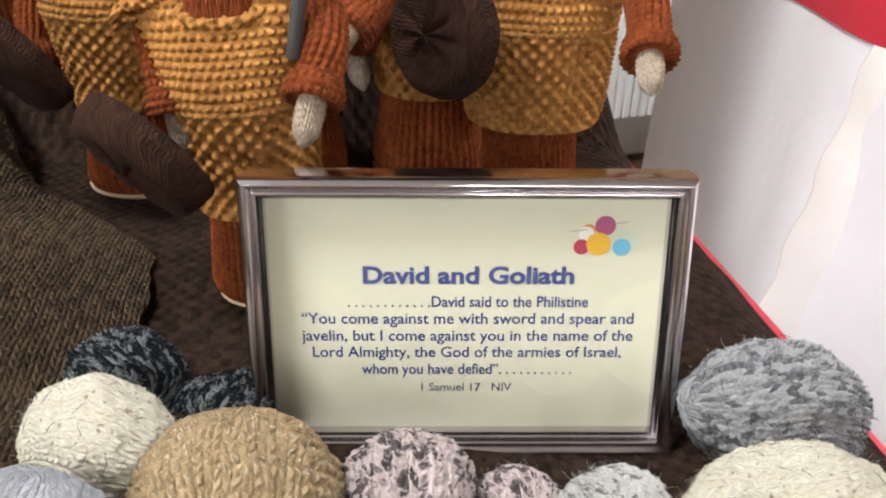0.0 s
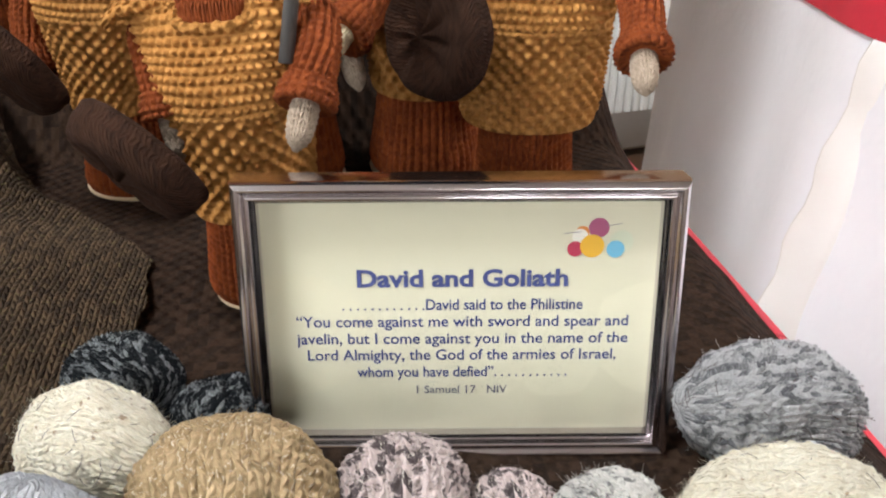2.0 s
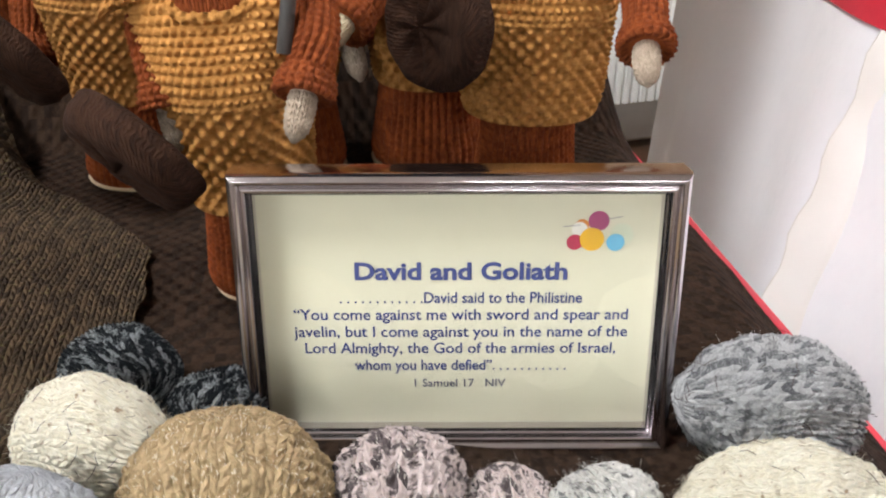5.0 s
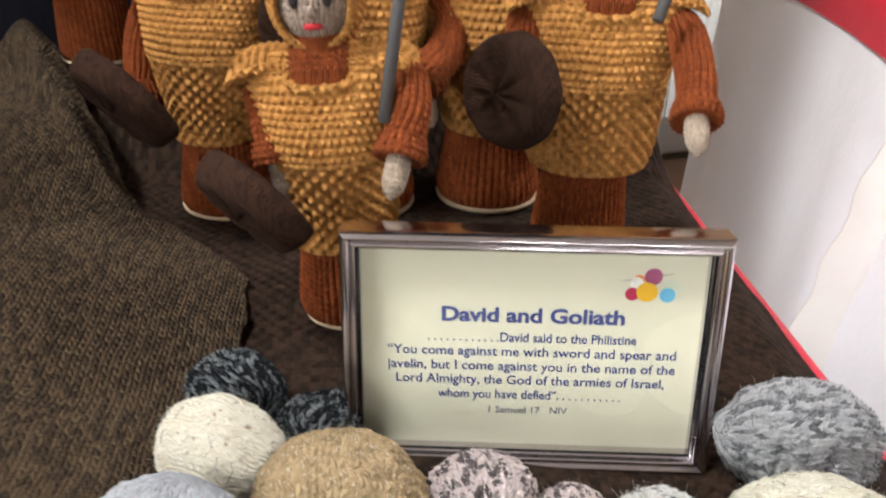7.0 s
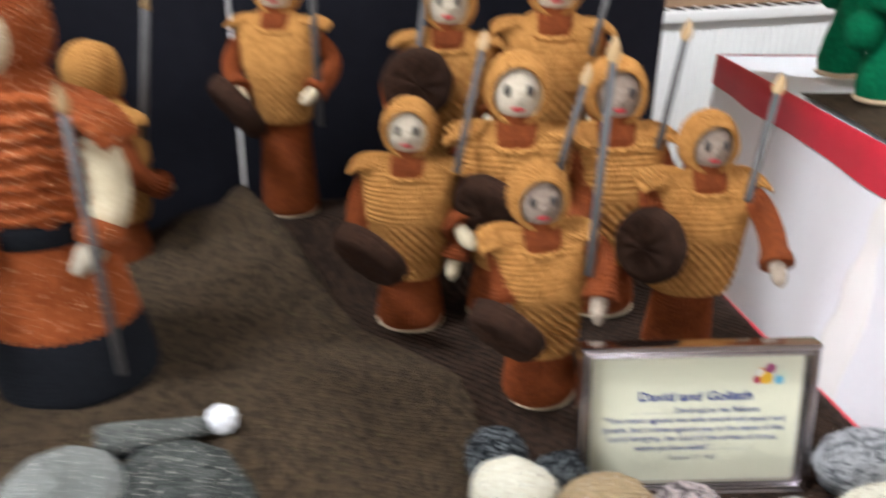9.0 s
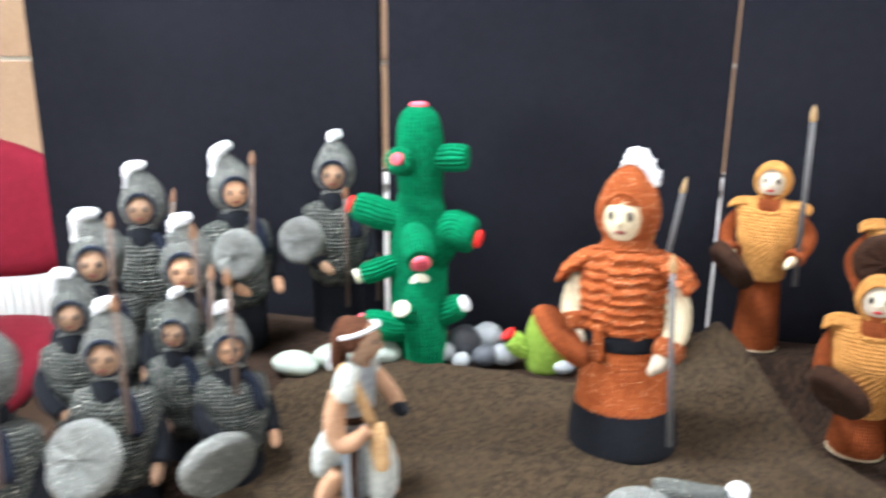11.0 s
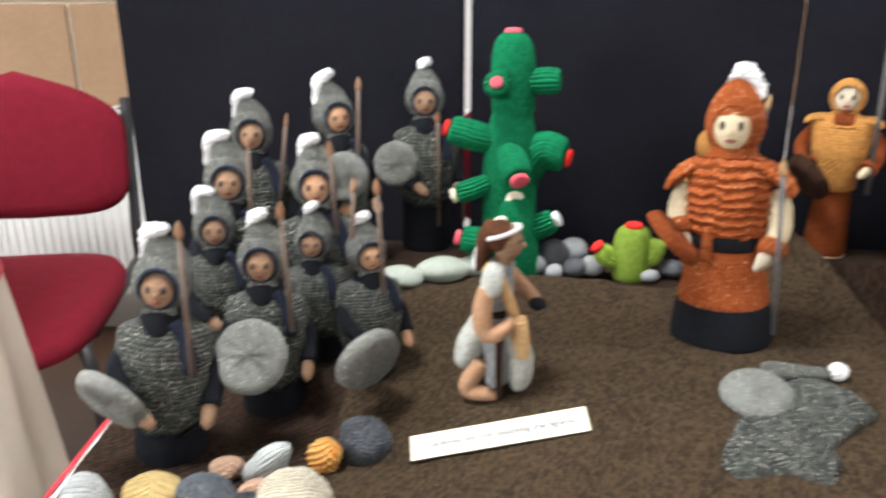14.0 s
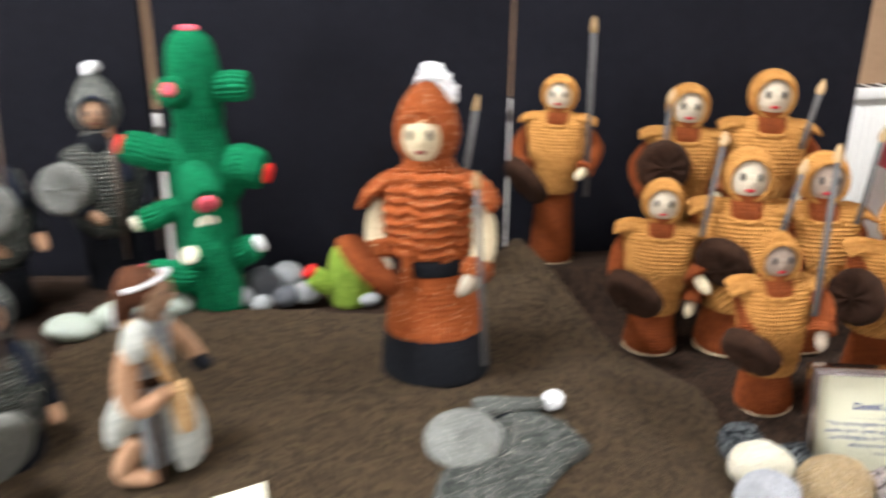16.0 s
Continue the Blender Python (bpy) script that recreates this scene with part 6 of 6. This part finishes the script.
# ---------------------------------------------------------------- discarded armour on the blanket
sx, sy = -0.338, 0.360
knit_disc("shield", "steel_shield", 0.038, 0.012, pose(sx, sy, on(sx, sy, True) + 0.011, -80, 0, 0), "round silver grey knitted shield lying on the blanket", "")


def mail_layer(kit, out, lift, seed):
    """One flat layer of knitting laid on the blanket, with a soft turned edge."""
    n, rings = 90, 26
    pts = np.array(out, float)
    q = np.vstack([pts, pts[:1]])
    seg = np.concatenate([[0], np.cumsum(np.linalg.norm(np.diff(q, axis=0), axis=1))])
    at = np.arange(n) / n * seg[-1]
    line = np.stack([np.interp(at, seg, q[:, k]) for k in (0, 1)], -1)
    line = 0.5 * line + 0.25 * np.roll(line, 1, 0) + 0.25 * np.roll(line, -1, 0)
    mid = line.mean(0)
    f = np.linspace(0.02, 1, rings)
    xy = mid + (line - mid)[None] * f[:, None, None]
    x, y = xy[..., 0], xy[..., 1]
    p = np.stack([x, y, 0 * x], -1)
    z = mound_height(x, y) + lift + wobble(p, 0.055, 0.0022, seed) + wobble(p, 0.012, 0.0008, seed + 2)
    z = z - 0.003 * sstep(0.90, 1.0, f)[:, None]
    p[..., 2] = z
    under = p[-1].copy()
    under[:, 2] -= lift + 0.002
    p = np.concatenate([p, under[None]])
    kit.sheet(p, p[..., 0] / 0.0052, p[..., 1] / 0.0052, "mail", True, True, False)
    return kit


shirt = Kit()
mail_layer(shirt, [(-0.360, 0.314), (-0.330, 0.326), (-0.290, 0.345), (-0.276, 0.310), (-0.274, 0.275), (-0.268, 0.258), (-0.280, 0.234), (-0.302, 0.236), (-0.318, 0.243), (-0.340, 0.234), (-0.366, 0.222), (-0.383, 0.240), (-0.381, 0.256), (-0.369, 0.282)], 0.004, 4.0)
mail_layer(shirt, [(-0.312, 0.360), (-0.297, 0.398), (-0.266, 0.400), (-0.240, 0.387), (-0.217, 0.343), (-0.246, 0.314), (-0.281, 0.268), (-0.294, 0.300), (-0.304, 0.334)], 0.010, 6.0)
thing("mail_shirt", shirt, pose(0, 0.007, 0.001), "crumpled dark grey flecked knitted mail shirt on the blanket", "garment")
hk = Kit()
hk.tube("helmet", [(-0.046, 0, 0.011), (-0.034, 0, 0.012), (-0.005, 0, 0.011), (0.026, 0, 0.010)], [(0.011, 0.013), (0.011, 0.0135), (0.0085, 0.0105), (0.006, 0.007)], 40, 34, "stock", 0.0045, 0.0016)
hk.ball("fluff", (0.035, 0, 0.012), (0.011, 0.0105, 0.011), 26, 18, stitch="moss", depth=0.002, bumpy=0.002)
hk.tube("black", [(-0.047, -0.004, 0.006), (-0.020, -0.009, 0.007), (0.0, -0.009, 0.005)], [0.004, 0.005, 0.003], 12, 10)
hx, hy = -0.279, 0.414
thing("helmet", hk, pose(hx, hy, on(hx, hy, True), 0, 0, 10), "empty grey knitted helmet with white plume lying down", "helmet")

# ---------------------------------------------------------------- small notice card
CL, CR = Vector((-0.700, 0.243, 0.0)), Vector((-0.512, 0.284, 0.0))
CL.z, CR.z = 0.5, 0.5
for end in (CL, CR):
    end.z = max(on(end.x + e, end.y + d, True) - 0.35 * d for d in (-0.02, -0.01, 0.0, 0.01, 0.02) for e in (-0.01, 0, 0.01)) + 0.004
cd = (CR - CL).normalized()
up = Vector((-0.10, 0.93, 0.35))
up = (up - cd * up.dot(cd)).normalized()
nrm = cd.cross(up)
cm = Matrix((cd, up, nrm)).transposed().to_4x4()
cm.translation = (CL + CR) / 2
card = thing("notice_card", Kit().box("card", (-0.0935, -0.0185, -0.0005), (0.0955, 0.0130, 0.0005)), cm, "small cream card with printed request leaning on the blanket", "card", flat=True)
words("Thankyou for not touching the figures.", 0.164, 0.0105, (0.002, -0.006), card, "grey_ink", flat_at=0.0009, bold=0.00025)

# ---------------------------------------------------------------- picture frame
fx = Vector((0.9908, -0.1341, 0.0168)).normalized()
fd = -Vector((0.0051, 0.1612, 0.9869))
fd = (fd - fx * fd.dot(fx)).normalized()
fn = fx.cross(-fd)
fm = Matrix((fx, -fd, fn)).transposed().to_4x4()
fm.translation = Vector((0.0970, 0.3819, 0.8288))
OW, OH, BW = 0.1742, 0.1200, 0.0088
FW, FH = OW - 2 * BW, OH - 2 * BW
pic = thing("picture_frame", None, fm, "chrome picture frame with a printed Bible text, standing tilted back", "picture frame")
prof = [(0.0, -0.012), (0.0, 0.001)] + [(q[0] * BW / 0.012, q[1]) for q in catmull([(0.0002, 0.0022, 0), (0.0014, 0.0046, 0), (0.0040, 0.0056, 0), (0.0062, 0.0044, 0), (0.0070, 0.0038, 0), (0.0080, 0.0046, 0), (0.0098, 0.0044, 0), (0.0110, 0.0022, 0), (0.0120, 0.0010, 0)], 33)] + [(BW, -0.006)]
for k, (ax, L, D) in enumerate(((0, OW, OH), (1, OH, OW), (2, OW, OH), (3, OH, OW))):
    rot = Matrix.Rotation(k * math.pi / 2, 4, "Z")
    bm = bmesh.new()
    ends = []
    for s in (-1, 1):
        ends.append([bm.verts.new((s * (L / 2 - w), -D / 2 + w, h)) for w, h in prof])
    for i in range(len(prof) - 1):
        bm.faces.new((ends[0][i], ends[1][i], ends[1][i + 1], ends[0][i + 1]))
    ob = part("frame_side", Kit().bm("chrome", bm, rot), pic, "polished chrome moulding")
part("backing_board", block("backing", (-OW / 2 + 0.002, -OH / 2 + 0.002, -0.011), (OW / 2 - 0.002, OH / 2 - 0.002, -0.0072)), pic, "black backing board", flat=True)
part("printed_sheet", block("paper", (-FW / 2 - 0.003, -FH / 2 - 0.003, -0.0068), (FW / 2 + 0.003, FH / 2 + 0.003, -0.0060)), pic, "cream printed sheet", flat=True)
pane = part("glass_pane", block("glass", (-FW / 2 - 0.001, -FH / 2 - 0.001, -0.0012), (FW / 2 + 0.001, FH / 2 + 0.001, -0.0006)), pic, "clear glass pane", flat=True)
pane.visible_shadow = False
part("strut", Kit().box("backing", (-0.022, -0.062, -0.0136), (0.022, 0.03, -0.0110)), pic, "black strut at the back", flat=True)
sheet_at = -0.0057
for text, width, size, cx_, base, ink, bold in (
    ("David and Goliath", 0.0847, 0.0102, 0.0011, 0.0142, "blue_ink", 0.00034),
    (". . . . . . . . . . . .David said to the Philistine", 0.0973, 0.0068, 0.0011, 0.0040, "blue_ink", 0.00008),
    ("\u201cYou come against me with sword and spear and", 0.1352, 0.0068, 0.0011, -0.0034, "blue_ink", 0.00008),
    ("javelin, but I come against you in the name of the", 0.1358, 0.0068, 0.0011, -0.0110, "blue_ink", 0.00008),
    ("Lord Almighty, the God of the armies of Israel,", 0.1273, 0.0068, 0.0010, -0.0184, "blue_ink", 0.00008),
    ("whom you have defied\u201d. . . . . . . . . . .", 0.0872, 0.0068, 0.0010, -0.0262, "blue_ink", 0.00008),
    ("1 Samuel 17   NIV", 0.0378, 0.0052, 0.0009, -0.0340, "grey_ink", 0.00004),
):
    words(text, width, size, (cx_, base), pic, ink, flat_at=sheet_at, bold=bold)
# printed wool balls
for i, (px, py, r, mat) in enumerate(((0.0546, 0.0385, 0.0041, "purple_bits"), (0.0482, 0.0366, 0.0027, "print_orange"), (0.0473, 0.0350, 0.0031, "print_white"), (0.0456, 0.0298, 0.0032, "print_red"), (0.0637, 0.0328, 0.0047, "print_pale"), (0.0522, 0.0310, 0.0048, "print_yellow"), (0.0615, 0.0297, 0.0036, "print_blue"))):
    bm = bmesh.new()
    bmesh.ops.create_circle(bm, cap_ends=True, segments=28, radius=r)
    part("printed_ball", Kit().bm(mat, bm, pose(px, py, sheet_at + 0.00004 * i)), pic, flat=True)
for a, b in (((0.0408, 0.0362), (0.0476, 0.0369)), ((0.0572, 0.0392), (0.0638, 0.0402))):
    v = Vector((b[0] - a[0], b[1] - a[1], 0))
    part("printed_needle", Kit().box("grey_ink", (0, -0.00012, 0), (v.length, 0.00012, 0.0001), pose(a[0], a[1], sheet_at, 0, 0, math.degrees(math.atan2(v.y, v.x)))), pic, flat=True)

# ---------------------------------------------------------------- the neighbour table's things
tc = Kit()
gxx, gyy = np.meshgrid(np.linspace(0, 1, 40), np.linspace(0, 1, 40), indexing="ij")
left = np.stack([0.4905 + 0.0855 * gyy[0], 0.215 + 0.85 * gyy[0]], -1)
px = left[None, :, 0] + (1.45 - left[None, :, 0] + 0.15 * gyy) * gxx
py = left[None, :, 1] - 0.16 * gxx
pp = np.stack([px, py, 0.896 + wobble(np.stack([px, py, 0 * px], -1), 0.2, 0.004, 7.0)], -1)
tc.sheet(pp, px / 0.0042, py / 0.0042, "blanket")
thing("brown_cloth", tc, Matrix(), "brown heather cloth laid on the neighbouring table", "cloth")


def knit_tree(x, y, h, seed):
    rnd = random.Random(seed)
    ob = thing("knitted_tree", None, pose(x, y, 0.898), "bushy dark green knitted tree on a cream base", "knitted tree", "green knitted trees")
    part("base", Kit().tube("sole", [(0, 0, 0), (0, 0, 0.004), (0, 0, 0.008)], [0.033, 0.036, 0.034], 26, 6), ob, "cream round base")
    part("trunk", Kit().tube("cactus", [(0, 0, 0.006), (0, 0, 0.03), (0.003, 0, h * 0.6), (0, 0, h)], [0.032, 0.035, 0.026, 0.012], 40, 30, "rib", 0.005, 0.002), ob)
    for i in range(9):
        a, z = rnd.uniform(0, 6.28), rnd.uniform(0.62, 1.1) * h
        r = rnd.uniform(0.022, 0.034)
        part("bobble", Kit().ball("cactus", (math.cos(a) * 0.042, math.sin(a) * 0.042, z), (r, r, r * 1.1), 22, 14, stitch="rib", size=0.005, depth=0.0016, bumpy=0.002), ob)


for i, (x, y, h) in enumerate(((0.655, 0.99, 0.15), (0.70, 1.16, 0.15), (0.76, 1.06, 0.17), (0.83, 0.96, 0.16), (0.85, 1.14, 0.18))):
    knit_tree(x, y, h, i)

# ---------------------------------------------------------------- wall blocks
rnd = random.Random(4)
bw, bh, gap = 0.62, 0.34, 0.014
meshes = {}
for w in (bw, bw / 2):
    meshes[w] = Kit().box("block", (gap / 2, 0, gap / 2), (w - gap / 2, 0.02, bh - gap / 2), None, 0.004).mesh("block", True)
for r in range(9):
    x = -3.91 + (bw / 2 if r % 2 else 0)
    while x < 5.4:
        if -2.6 < x < 4.2:
            ob = new("stone_block", meshes[bw])
            ob.parent = north
            ob.matrix_local = pose(x, 0.085 + rnd.uniform(-0.002, 0.002), 0.105 + r * bh)
        x += bw
